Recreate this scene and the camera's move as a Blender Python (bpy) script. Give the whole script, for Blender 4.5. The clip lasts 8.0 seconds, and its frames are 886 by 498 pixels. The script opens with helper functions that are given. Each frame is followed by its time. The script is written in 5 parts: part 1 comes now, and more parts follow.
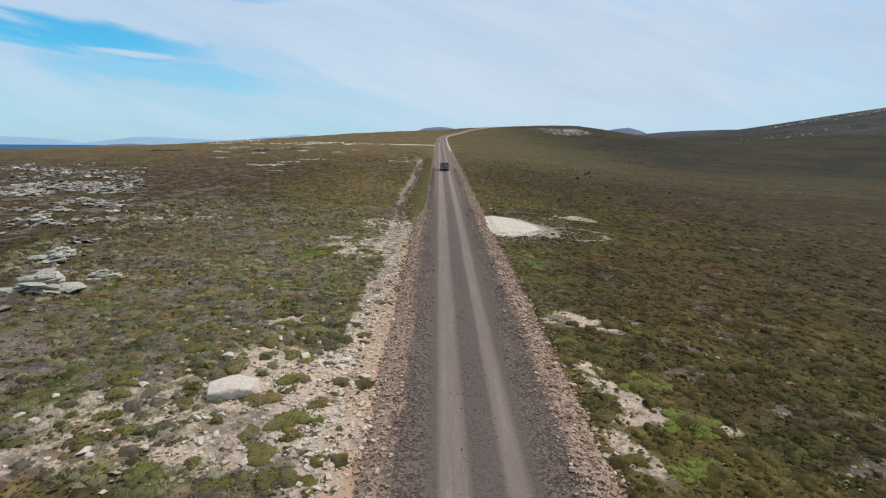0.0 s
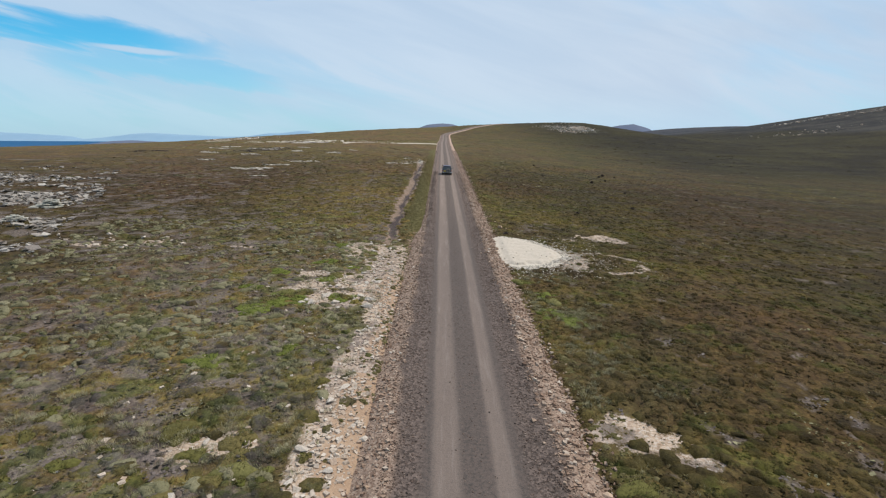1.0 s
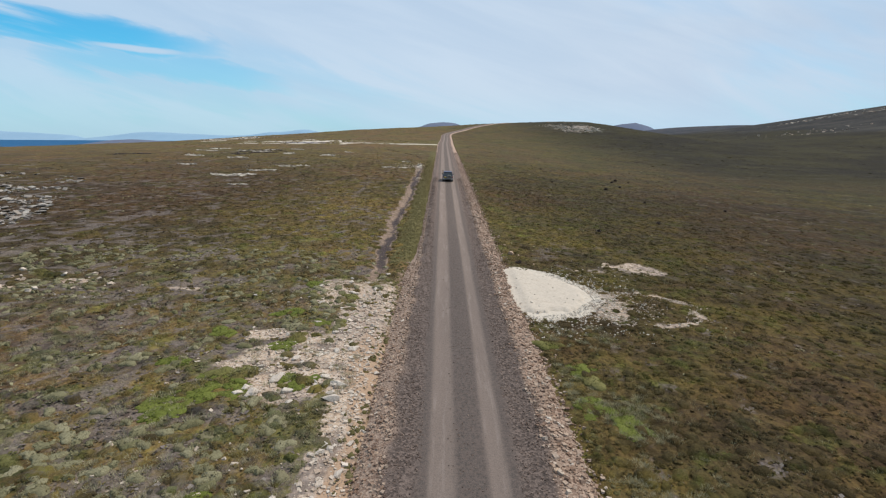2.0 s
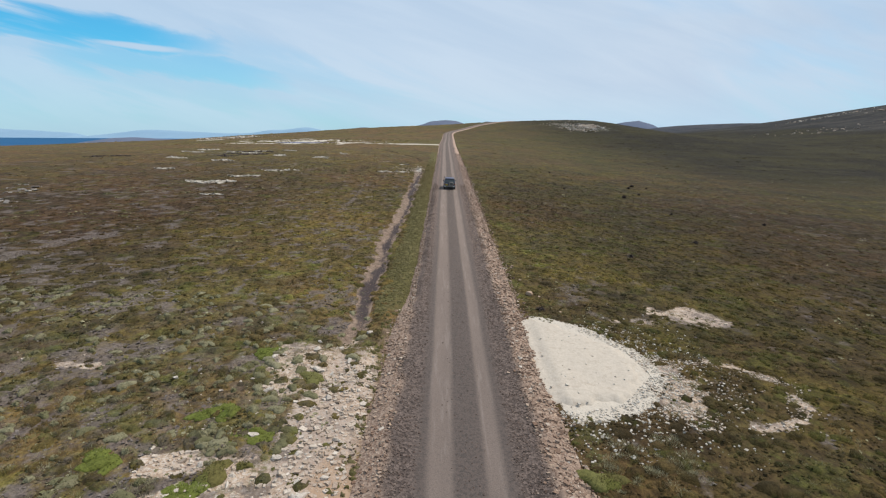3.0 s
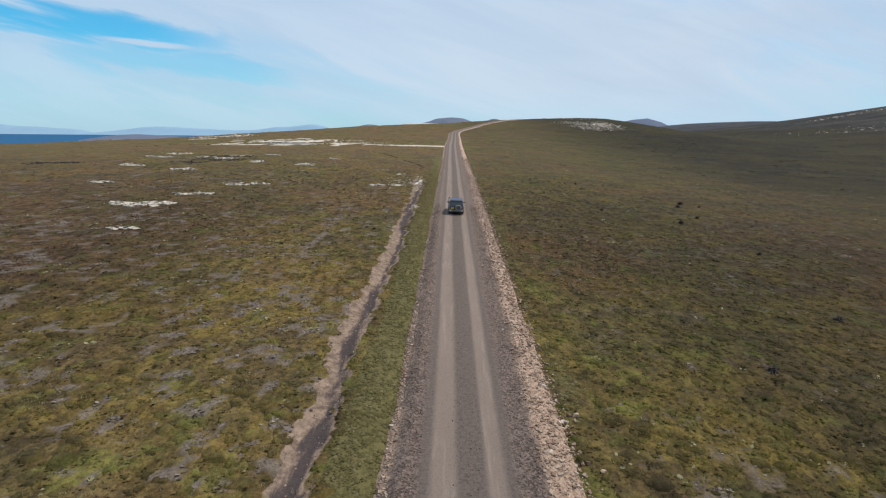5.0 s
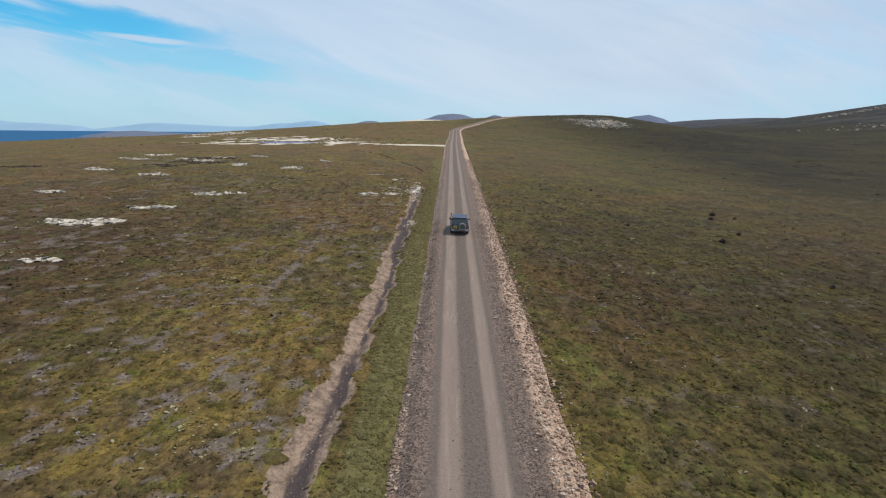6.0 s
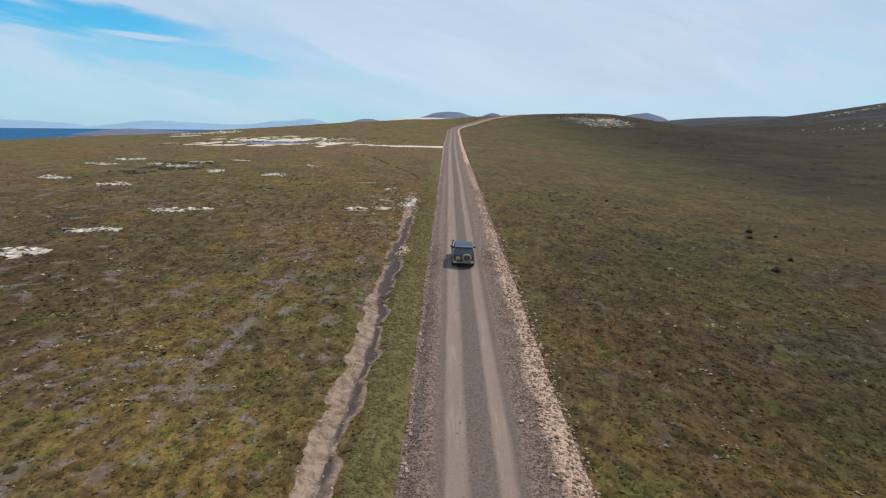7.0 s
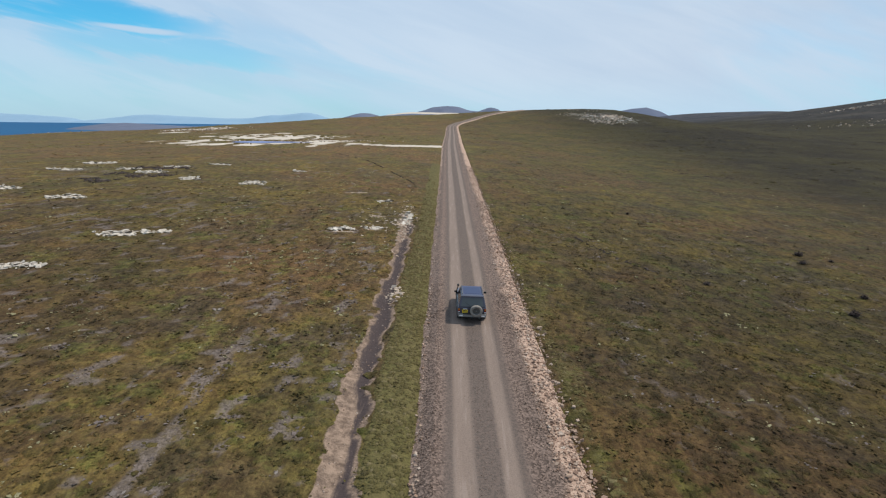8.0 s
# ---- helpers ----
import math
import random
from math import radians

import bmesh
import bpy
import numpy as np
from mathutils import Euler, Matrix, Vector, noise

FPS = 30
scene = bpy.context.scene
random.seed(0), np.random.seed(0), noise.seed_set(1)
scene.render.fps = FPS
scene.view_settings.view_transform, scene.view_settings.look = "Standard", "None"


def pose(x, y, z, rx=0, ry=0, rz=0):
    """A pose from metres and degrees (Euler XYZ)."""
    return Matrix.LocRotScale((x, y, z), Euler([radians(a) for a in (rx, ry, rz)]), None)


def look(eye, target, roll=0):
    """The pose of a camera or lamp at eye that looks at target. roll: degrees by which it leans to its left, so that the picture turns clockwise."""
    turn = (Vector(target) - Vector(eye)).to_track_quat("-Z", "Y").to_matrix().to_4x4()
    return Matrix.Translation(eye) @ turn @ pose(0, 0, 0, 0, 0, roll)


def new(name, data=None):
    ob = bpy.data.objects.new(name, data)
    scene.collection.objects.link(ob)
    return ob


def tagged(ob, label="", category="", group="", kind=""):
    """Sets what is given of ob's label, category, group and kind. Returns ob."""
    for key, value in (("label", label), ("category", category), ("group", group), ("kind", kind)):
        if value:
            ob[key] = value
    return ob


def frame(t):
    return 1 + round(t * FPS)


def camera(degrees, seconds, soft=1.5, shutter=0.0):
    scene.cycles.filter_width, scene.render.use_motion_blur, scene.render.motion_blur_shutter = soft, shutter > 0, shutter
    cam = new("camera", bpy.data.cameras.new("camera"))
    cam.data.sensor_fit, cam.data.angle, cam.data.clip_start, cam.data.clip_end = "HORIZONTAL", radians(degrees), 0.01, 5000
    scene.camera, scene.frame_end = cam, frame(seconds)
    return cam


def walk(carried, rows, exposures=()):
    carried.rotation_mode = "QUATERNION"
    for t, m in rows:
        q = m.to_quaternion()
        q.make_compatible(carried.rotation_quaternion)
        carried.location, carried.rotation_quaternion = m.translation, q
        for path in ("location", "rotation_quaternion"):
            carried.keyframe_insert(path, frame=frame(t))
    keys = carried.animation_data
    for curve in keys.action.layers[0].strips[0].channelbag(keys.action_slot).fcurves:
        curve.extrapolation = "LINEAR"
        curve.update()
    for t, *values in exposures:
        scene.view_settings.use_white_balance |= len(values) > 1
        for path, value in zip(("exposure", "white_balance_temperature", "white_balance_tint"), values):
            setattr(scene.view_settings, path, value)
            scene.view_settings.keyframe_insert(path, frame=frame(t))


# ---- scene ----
cam = camera(80.0, 8.0, 1.2)
ROWS = [
    (0.0, -1.268, 0.000, 9.494, 78.705, -0.356, -0.508),
    (0.5, -1.158, 4.759, 9.913, 78.538, -0.330, -0.327),
    (1.0, -1.029, 9.475, 10.411, 78.325, -0.360, -0.177),
    (2.5, -0.808, 23.087, 11.531, 78.112, -0.333, 0.027),
    (3.0, -0.752, 27.898, 11.919, 77.963, -0.360, 0.168),
    (3.5, -0.640, 32.676, 12.265, 77.904, -0.420, 0.453),
    (4.0, -0.560, 37.554, 12.640, 77.790, -0.434, 0.700),
    (4.5, -0.610, 42.634, 12.894, 77.769, -0.450, 0.775),
    (6.0, -0.875, 58.052, 13.920, 77.280, -0.477, 0.876),
    (6.5, -1.076, 63.112, 14.308, 77.156, -0.520, 0.674),
    (7.0, -1.235, 67.990, 14.770, 77.050, -0.520, 0.587),
    (7.5, -1.414, 72.929, 15.370, 76.770, -0.535, 0.466),
    (8.0, -1.628, 77.721, 15.962, 76.465, -0.566, 0.370),
]
walk(cam, [(t, pose(x, y, z, rx, ry, rz)) for t, x, y, z, rx, ry, rz in ROWS])

# ---- sky and sun ----
SUN_TO = Vector((0.50, 0.20, 0.84)).normalized()
sun = new("sun", bpy.data.lights.new("sun", "SUN"))
sun.data.energy, sun.data.angle, sun.data.color = 3.4, radians(0.6), (1.0, 0.925, 0.83)
sun.matrix_world = look((0, 0, 200), Vector((0, 0, 200)) - SUN_TO)

world = bpy.data.worlds.new("world")
scene.world = world
world.use_nodes = True


class Nodes:
    """Short-hand for wiring a node tree."""

    def __init__(self, tree):
        self.tree = tree
        tree.nodes.clear()

    def add(self, kind, props=None, **inputs):
        n = self.tree.nodes.new(kind)
        for k, v in (props or {}).items():
            setattr(n, k, v)
        for k, v in inputs.items():
            self.put(n, k.replace("_", " "), v)
        return n

    def put(self, n, key, v):
        sock = n.inputs[int(key[1:])] if key[0] == "i" and key[1:].isdigit() else n.inputs[key]
        if isinstance(v, bpy.types.NodeSocket):
            self.tree.links.new(v, sock)
        elif isinstance(v, bpy.types.Node):
            self.tree.links.new(v.outputs[0], sock)
        else:
            if sock.type == "RGBA" and len(v) == 3:
                v = (*v, 1.0)
            sock.default_value = v

    def math(self, op, a, b=0.0, c=0.0, clamp=False):
        return self.add("ShaderNodeMath", {"operation": op, "use_clamp": clamp}, i0=a, i1=b, i2=c).outputs[0]

    def mix(self, fac, a, b, mode="MIX"):
        n = self.add("ShaderNodeMix", {"data_type": "RGBA", "blend_type": mode, "clamp_factor": True})
        self.put(n, "i0", fac), self.put(n, "i6", a), self.put(n, "i7", b)
        return n.outputs[2]

    def ramp(self, fac, lo, hi, a=0.0, b=1.0):
        return self.add("ShaderNodeMapRange", {"interpolation_type": "SMOOTHSTEP"}, i0=fac, i1=lo, i2=hi, i3=a, i4=b).outputs[0]

    def noise(self, vec, scale, detail=4.0, rough=0.55, warp=0.0):
        return self.add("ShaderNodeTexNoise", None, Vector=vec, Scale=scale, Detail=detail, Roughness=rough, Distortion=warp).outputs[0]

    def voronoi(self, vec, scale, feature="F1", out=0):
        return self.add("ShaderNodeTexVoronoi", {"feature": feature}, Vector=vec, Scale=scale).outputs[out]

    def mapping(self, vec, scale, rot=(0, 0, 0), loc=(0, 0, 0)):
        return self.add("ShaderNodeMapping", None, Vector=vec, Scale=scale, Rotation=rot, Location=loc).outputs[0]


def make_world():
    w = Nodes(world.node_tree)
    sky = w.add("ShaderNodeTexSky", {"sky_type": "NISHITA", "sun_disc": False, "sun_elevation": math.asin(SUN_TO.z),
                                     "sun_rotation": math.atan2(SUN_TO.x, SUN_TO.y), "air_density": 1.0, "dust_density": 0.6, "ozone_density": 1.5})
    way = w.add("ShaderNodeTexCoord").outputs["Generated"]
    sep = w.add("ShaderNodeSeparateXYZ", None, Vector=way)
    x, y, z = sep.outputs
    # thin high cloud, laid out in slanting bands with a clear gap towards the sea
    ahead = w.math("MAXIMUM", w.math("ABSOLUTE", y), 0.22)
    u, v = w.math("DIVIDE", x, ahead), w.math("DIVIDE", z, ahead)
    uv = w.add("ShaderNodeCombineXYZ", None, X=u, Y=v, Z=w.math("MULTIPLY", y, 0.4)).outputs[0]
    tilt = w.mapping(uv, (1, 1, 1), (0, 0, radians(16)))
    wisp = w.noise(w.mapping(tilt, (1.5, 9.0, 1.0)), 1.5, 7.0, 0.58, 0.5)
    soft = w.noise(w.mapping(tilt, (1.2, 4.2, 1.0)), 1.3, 4.0, 0.5, 0.3)
    bend = w.math("MULTIPLY", w.math("SUBTRACT", wisp, 0.5), 0.16)
    def gap(cu, cv, ru, rv, slant, sway=1.0):
        du = w.math("SUBTRACT", u, cu)
        dv = w.math("ADD", w.math("SUBTRACT", v, cv), w.math("ADD", w.math("MULTIPLY", du, slant), w.math("MULTIPLY", bend, sway)))
        d = w.math("ADD", w.math("POWER", w.math("ABSOLUTE", w.math("DIVIDE", du, ru)), 2.0), w.math("POWER", w.math("ABSOLUTE", w.math("DIVIDE", dv, rv)), 2.0))
        return w.ramp(d, 0.15, 1.5, 1.0, 0.0)
    clear = w.math("MAXIMUM", gap(-0.72, 0.195, 0.34, 0.042, 0.17), w.math("MULTIPLY", gap(-0.52, 0.112, 0.26, 0.034, 0.12), 0.62))
    clear = w.math("MAXIMUM", clear, w.math("MULTIPLY", gap(-0.40, 0.275, 0.16, 0.03, 0.10), 0.7))
    clear = w.math("MAXIMUM", clear, w.math("MULTIPLY", w.ramp(soft, 0.60, 0.36), 0.30))
    clear = w.math("MULTIPLY", clear, w.ramp(wisp, 0.74, 0.46))
    clear = w.math("MULTIPLY", clear, w.math("SUBTRACT", 1.0, w.math("MULTIPLY", gap(-0.548, 0.154, 0.085, 0.0058, 0.10, 0.12), 0.8)))
    clear = w.math("MAXIMUM", clear, w.ramp(u, 0.6, -1.3, 0.0, 0.30))
    deep = w.mix(1.0, sky.outputs[0], (0.42, 1.42, 1.78), "MULTIPLY")
    cloud = w.mix(w.ramp(wisp, 0.25, 0.75), (6.2, 7.6, 9.4), (7.3, 8.5, 10.0))
    cloud = w.mix(w.math("MULTIPLY", w.ramp(z, 0.0, 0.10, 1.0, 0.0), 0.55), cloud, (5.6, 8.3, 10.2))
    cloud = w.mix(w.ramp(u, 0.15, 1.0), cloud, w.mix(1.0, cloud, (0.90, 0.94, 0.97), "MULTIPLY"))
    col = w.mix(clear, cloud, deep)
    back = w.add("ShaderNodeBackground", None, Color=col, Strength=0.085)
    out = w.add("ShaderNodeOutputWorld")
    w.put(out, "Surface", back)


make_world()

# ---- numbers: the lie of the land ----


def grid_hash(i, j, seed):
    h = np.sin(i * 127.1 + j * 311.7 + seed * 74.7) * 43758.5453
    return h - np.floor(h)


def vnoise(x, y, seed=0):
    """Smooth value noise, -1..1."""
    i, j = np.floor(x), np.floor(y)
    u, v = x - i, y - j
    u, v = u * u * (3 - 2 * u), v * v * (3 - 2 * v)
    a, b = grid_hash(i, j, seed), grid_hash(i + 1, j, seed)
    c, d = grid_hash(i, j + 1, seed), grid_hash(i + 1, j + 1, seed)
    return 2 * ((a * (1 - u) + b * u) * (1 - v) + (c * (1 - u) + d * u) * v) - 1


def fbm(x, y, size, octaves=4, seed=0):
    total, amp = 0.0, 0.5
    for k in range(octaves):
        total = total + amp * vnoise(x / size + 17.3 * k, y / size - 9.1 * k, seed + k)
        size, amp = size * 0.5, amp * 0.5
    return total


def smooth(v, lo, hi):
    t = np.clip((v - lo) / (hi - lo), 0, 1)
    return t * t * (3 - 2 * t)


def soft_plus(v, s):
    return s * np.logaddexp(0, v / s)


def bump(x, y, cx, cy, sx, sy, power=2):
    return np.exp(-0.5 * (np.abs((x - cx) / sx) ** power + np.abs((y - cy) / sy) ** power))


def road_x(y):
    """Middle of the road: straight, then bending right along the ridge."""
    y = np.asarray(y, float)
    return 0.43 * soft_plus(y - 395.0, 10.0) + 0.9 * smooth(y, 230, 340)


def west_edge(u, y):
    """Metres by which the road's western shoulder is narrower past the stony margin."""
    return np.where(u < 0, 0.62 * smooth(y, 52, 64), 0.0)


SEA = -18.0


def coast(x, y):
    """Metres out to sea from the shoreline; negative on land."""
    return -x - np.maximum(640.0, 930 + 0.68 * (y - 1270))


def land(x, y):
    """Height of the open land, without small relief."""
    x, y = np.asarray(x, float), np.asarray(y, float)
    rise = 8.97 - soft_plus(8.97 - 0.0359 * y, 0.6)
    east = (-8.5 * np.tanh(x / 110) + 0.25 * np.tanh(x / 6)) * (1 - smooth(y, 190, 420))
    west = 2.6 * np.tanh(-x / 64) * (1 - smooth(y, 150, 290))
    z = rise + np.where(x > 0, east, west)
    # the long ridge that the road climbs
    wide = np.where(x < 123.5, 185.6, 45.0)
    deep = np.where(y < 540, 108.3, 81.6)
    z = z + 18.2 * np.exp(-0.5 * ((x - 123.5) / wide) ** 2) * np.exp(-0.5 * ((y - 540) / deep) ** 2)
    z = z - 1.2 * bump(x, y, 0, 560, 42, 55)
    # falling away to the shore
    z = z - 0.0245 * soft_plus(-x - 85, 20) - 30 * smooth(coast(x, y), -320, 60)
    z = z - 2.4 * bump(x, y, 240, 480, 90, 200)
    # hills round about
    z = z + 57.5 * bump(x, y, 645, 545, 180, 350) + 25 * bump(x, y, -1180, 1850, 150, 160)
    z = z + 54 * bump(x, y, 893, 2483, 72, 110) + 44 * bump(x, y, 770, 2483, 90, 110) + 26.5 * bump(x, y, 640, 1312, 190, 200, 3)
    z = z + 79 * bump(x, y, 2, 2600, 132, 220) + 55 * bump(x, y, 219, 2650, 42, 200) + 50 * bump(x, y, -398, 2600, 80, 200)
    z = z + 31.0 * bump(x, y, -20, 1500, 170, 70, 3)
    far = np.clip(smooth(y, 260, 460) + smooth(np.abs(x), 70, 220), 0, 1)
    z = z + fbm(x, y, 80, 4, 5) * 1.3 * far + fbm(x, y, 160, 5, 9) * 14 * smooth(y, 1000, 2400) * smooth(z, 4, 40)
    z = z - 1.3 * bump(x, y, -190, 270, 70, 110)
    # shallow basin that holds a pool
    return z + (POOL_Z - z) * pool_bed(x, y)


POOL_Z = 9.0


def pool_bed(x, y):
    d = np.hypot((x + 57) / 24, (y - 257) / 9)
    return 1 - smooth(d, 0.8, 1.5)


def relief(x, y):
    """Hummocks and hollows of the heath; calm beside the road."""
    x, y = np.asarray(x, float), np.asarray(y, float)
    off = smooth(np.abs(x - road_x(y)), 3.2, 8.0)
    z = off * (0.30 * fbm(x, y, 14, 3, 11) + 0.20 * fbm(x, y, 2.4, 3, 21))
    return z * (1 - pool_bed(x, y))


def ground_z(x, y):
    u = np.asarray(x, float) - road_x(y)
    r = np.abs(u) + 1.3 * west_edge(u, y)
    return land(x, y) + relief(x, y) - 0.25 * (1 - smooth(r, 3.0, 4.4)) - gully_depth(x, y)


def gully_x(y):
    y = np.asarray(y, float)
    return -5.58 - 0.24 * np.cos((y - 74) * 0.157) * (1 - smooth(y, 95, 112)) + 0.10 * np.sin(y / 2.1 + 1) - 0.3 * smooth(y, 128, 140)


def gully_depth(x, y):
    along = smooth(y, 46, 56) * (1 - smooth(y, 134, 141))
    return 0.28 * along * np.exp(-0.5 * ((x - gully_x(y)) / 0.45) ** 2)


# ---- materials ----


def material(name):
    m = bpy.data.materials.new(name)
    m.use_nodes = True
    n = Nodes(m.node_tree)
    return m, n


def finish(n, color, rough=0.9, bump_h=None, bump_d=0.05, bump_s=1.0, metallic=0.0, **more):
    bsdf = n.add("ShaderNodeBsdfPrincipled", None, Base_Color=color, Roughness=rough, Metallic=metallic)
    for k, v in more.items():
        n.put(bsdf, k.replace("_", " "), v)
    if bump_h is not None:
        b = n.add("ShaderNodeBump", None, Strength=bump_s, Distance=bump_d, Height=bump_h)
        n.put(bsdf, "Normal", b)
    out = n.add("ShaderNodeOutputMaterial")
    n.put(out, "Surface", bsdf)
    return bsdf


def heath_colour(n, p):
    """Olive, green and rusty heath in drifts a few metres wide, with fine mottling; shade over the east is put into the
    colour.
    """
    broad = n.noise(p, 0.03, 4.0, 0.6)
    mid = n.noise(p, 0.22, 5.0, 0.65)
    fine = n.noise(p, 2.2, 5.0, 0.7)
    tiny = n.noise(p, 9.0, 3.0, 0.7)
    c = n.mix(n.ramp(mid, 0.36, 0.64), (0.108, 0.080, 0.031), (0.158, 0.122, 0.033))
    c = n.mix(n.math("MULTIPLY", n.ramp(broad, 0.42, 0.62), 0.8), c, (0.150, 0.092, 0.040))
    c = n.mix(n.math("MULTIPLY", n.ramp(n.noise(p, 0.6, 4.0, 0.65), 0.52, 0.66), 0.7), c, (0.112, 0.110, 0.029))
    c = n.mix(n.math("MULTIPLY", n.ramp(n.noise(p, 0.09, 9.0, 0.78), 0.50, 0.64), 0.55), c, (0.088, 0.066, 0.043))
    c = n.mix(n.math("MULTIPLY", n.ramp(n.noise(p, 0.45, 9.0, 0.82), 0.50, 0.60), 0.40), c, (0.086, 0.066, 0.038))
    c = n.mix(n.math("MULTIPLY", n.ramp(n.noise(p, 0.30, 7.0, 0.75), 0.54, 0.62), 0.55), c, (0.150, 0.140, 0.036))
    x, y, z = n.add("ShaderNodeSeparateXYZ", None, Vector=p).outputs
    # eastern side darkened in its base colour, as under cloud shade
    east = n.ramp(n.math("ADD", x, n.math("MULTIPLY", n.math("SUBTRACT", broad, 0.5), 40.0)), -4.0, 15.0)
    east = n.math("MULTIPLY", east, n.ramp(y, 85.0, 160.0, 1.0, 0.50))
    c = n.mix(n.math("MULTIPLY", n.ramp(x, -32.0, -12.0), n.ramp(y, 110.0, 72.0)), c, n.mix(1.0, c, (1.14, 1.15, 1.02), "MULTIPLY"))
    c = n.mix(n.ramp(x, 2.0, -10.0), c, n.mix(1.0, c, (1.06, 0.99, 1.02), "MULTIPLY"))
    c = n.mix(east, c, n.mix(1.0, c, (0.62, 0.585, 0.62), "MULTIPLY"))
    # further painted shade over the near eastern slope
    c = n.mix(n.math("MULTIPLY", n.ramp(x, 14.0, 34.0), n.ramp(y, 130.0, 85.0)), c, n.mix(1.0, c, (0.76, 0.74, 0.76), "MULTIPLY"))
    drift = n.mix(n.ramp(n.noise(p, 0.085, 7.0, 0.68), 0.40, 0.60), (0.86, 0.92, 0.97), (1.10, 1.06, 1.02))
    c = n.mix(1.0, c, drift, "MULTIPLY")
    brown = n.math("MULTIPLY", n.ramp(x, -12.0, -30.0), n.ramp(y, 150.0, 72.0))
    c = n.mix(brown, c, n.mix(1.0, c, (0.60, 0.595, 0.64), "MULTIPLY"))
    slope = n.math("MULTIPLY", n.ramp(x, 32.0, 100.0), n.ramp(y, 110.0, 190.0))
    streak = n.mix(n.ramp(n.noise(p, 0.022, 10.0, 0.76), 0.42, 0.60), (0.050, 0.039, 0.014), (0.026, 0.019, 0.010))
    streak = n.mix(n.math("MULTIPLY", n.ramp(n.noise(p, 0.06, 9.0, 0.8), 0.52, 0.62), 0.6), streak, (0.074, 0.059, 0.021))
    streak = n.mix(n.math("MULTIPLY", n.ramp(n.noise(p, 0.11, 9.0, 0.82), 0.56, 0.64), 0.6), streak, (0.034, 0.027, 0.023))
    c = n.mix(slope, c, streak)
    stony = n.math("MULTIPLY", n.math("MULTIPLY", n.ramp(y, 66.0, 30.0), n.ramp(x, -34.0, -16.0)), n.ramp(x, -2.0, -8.0))
    lilac = n.mix(n.ramp(n.noise(p, 0.7, 7.0, 0.75), 0.44, 0.58), n.mix(1.0, c, (1.25, 1.25, 1.35), "MULTIPLY"), (0.178, 0.147, 0.132))
    c = n.mix(n.math("MULTIPLY", stony, 0.7), c, lilac)
    c = n.mix(n.math("MULTIPLY", n.math("MULTIPLY", stony, n.ramp(n.noise(p, 0.42, 6.0, 0.7), 0.51, 0.57)), 0.7), c, (0.125, 0.130, 0.040))
    c = n.mix(n.math("MULTIPLY", n.ramp(fine, 0.50, 0.72), 0.5), c, n.mix(1.0, c, (0.55, 0.53, 0.58), "MULTIPLY"))
    c = n.mix(n.math("MULTIPLY", n.ramp(tiny, 0.60, 0.78), 0.45), c, (0.16, 0.14, 0.075))
    grain = n.ramp(n.noise(n.mapping(p, (1.0, 0.55, 1.0)), 1.3, 9.0, 0.86), 0.40, 0.60)
    return n.mix(1.0, c, n.mix(grain, (0.50, 0.51, 0.56), (1.18, 1.18, 1.22)), "MULTIPLY")


def m_cushion():
    m, n = material("heath_cushions")
    geo = n.add("ShaderNodeNewGeometry")
    p, r = geo.outputs["Position"], geo.outputs["Random Per Island"]
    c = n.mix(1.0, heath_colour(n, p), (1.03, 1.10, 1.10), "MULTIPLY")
    c = n.mix(n.math("MULTIPLY", n.ramp(r, 0.60, 0.95), 0.40), c, n.mix(1.0, c, (0.62, 0.58, 0.65), "MULTIPLY"))
    c = n.mix(n.math("MULTIPLY", n.ramp(r, 0.40, 0.05), 0.5), c, n.mix(1.0, c, (1.5, 1.45, 1.5), "MULTIPLY"))
    g = n.noise(p, 16.0, 6.0, 0.85)
    c = n.mix(n.math("MULTIPLY", n.ramp(g, 0.48, 0.66), 0.5), c, n.mix(1.0, c, (0.52, 0.52, 0.56), "MULTIPLY"))
    finish(n, c, 0.95, g, 0.10, 1.0, Specular_IOR_Level=0.1)
    return m


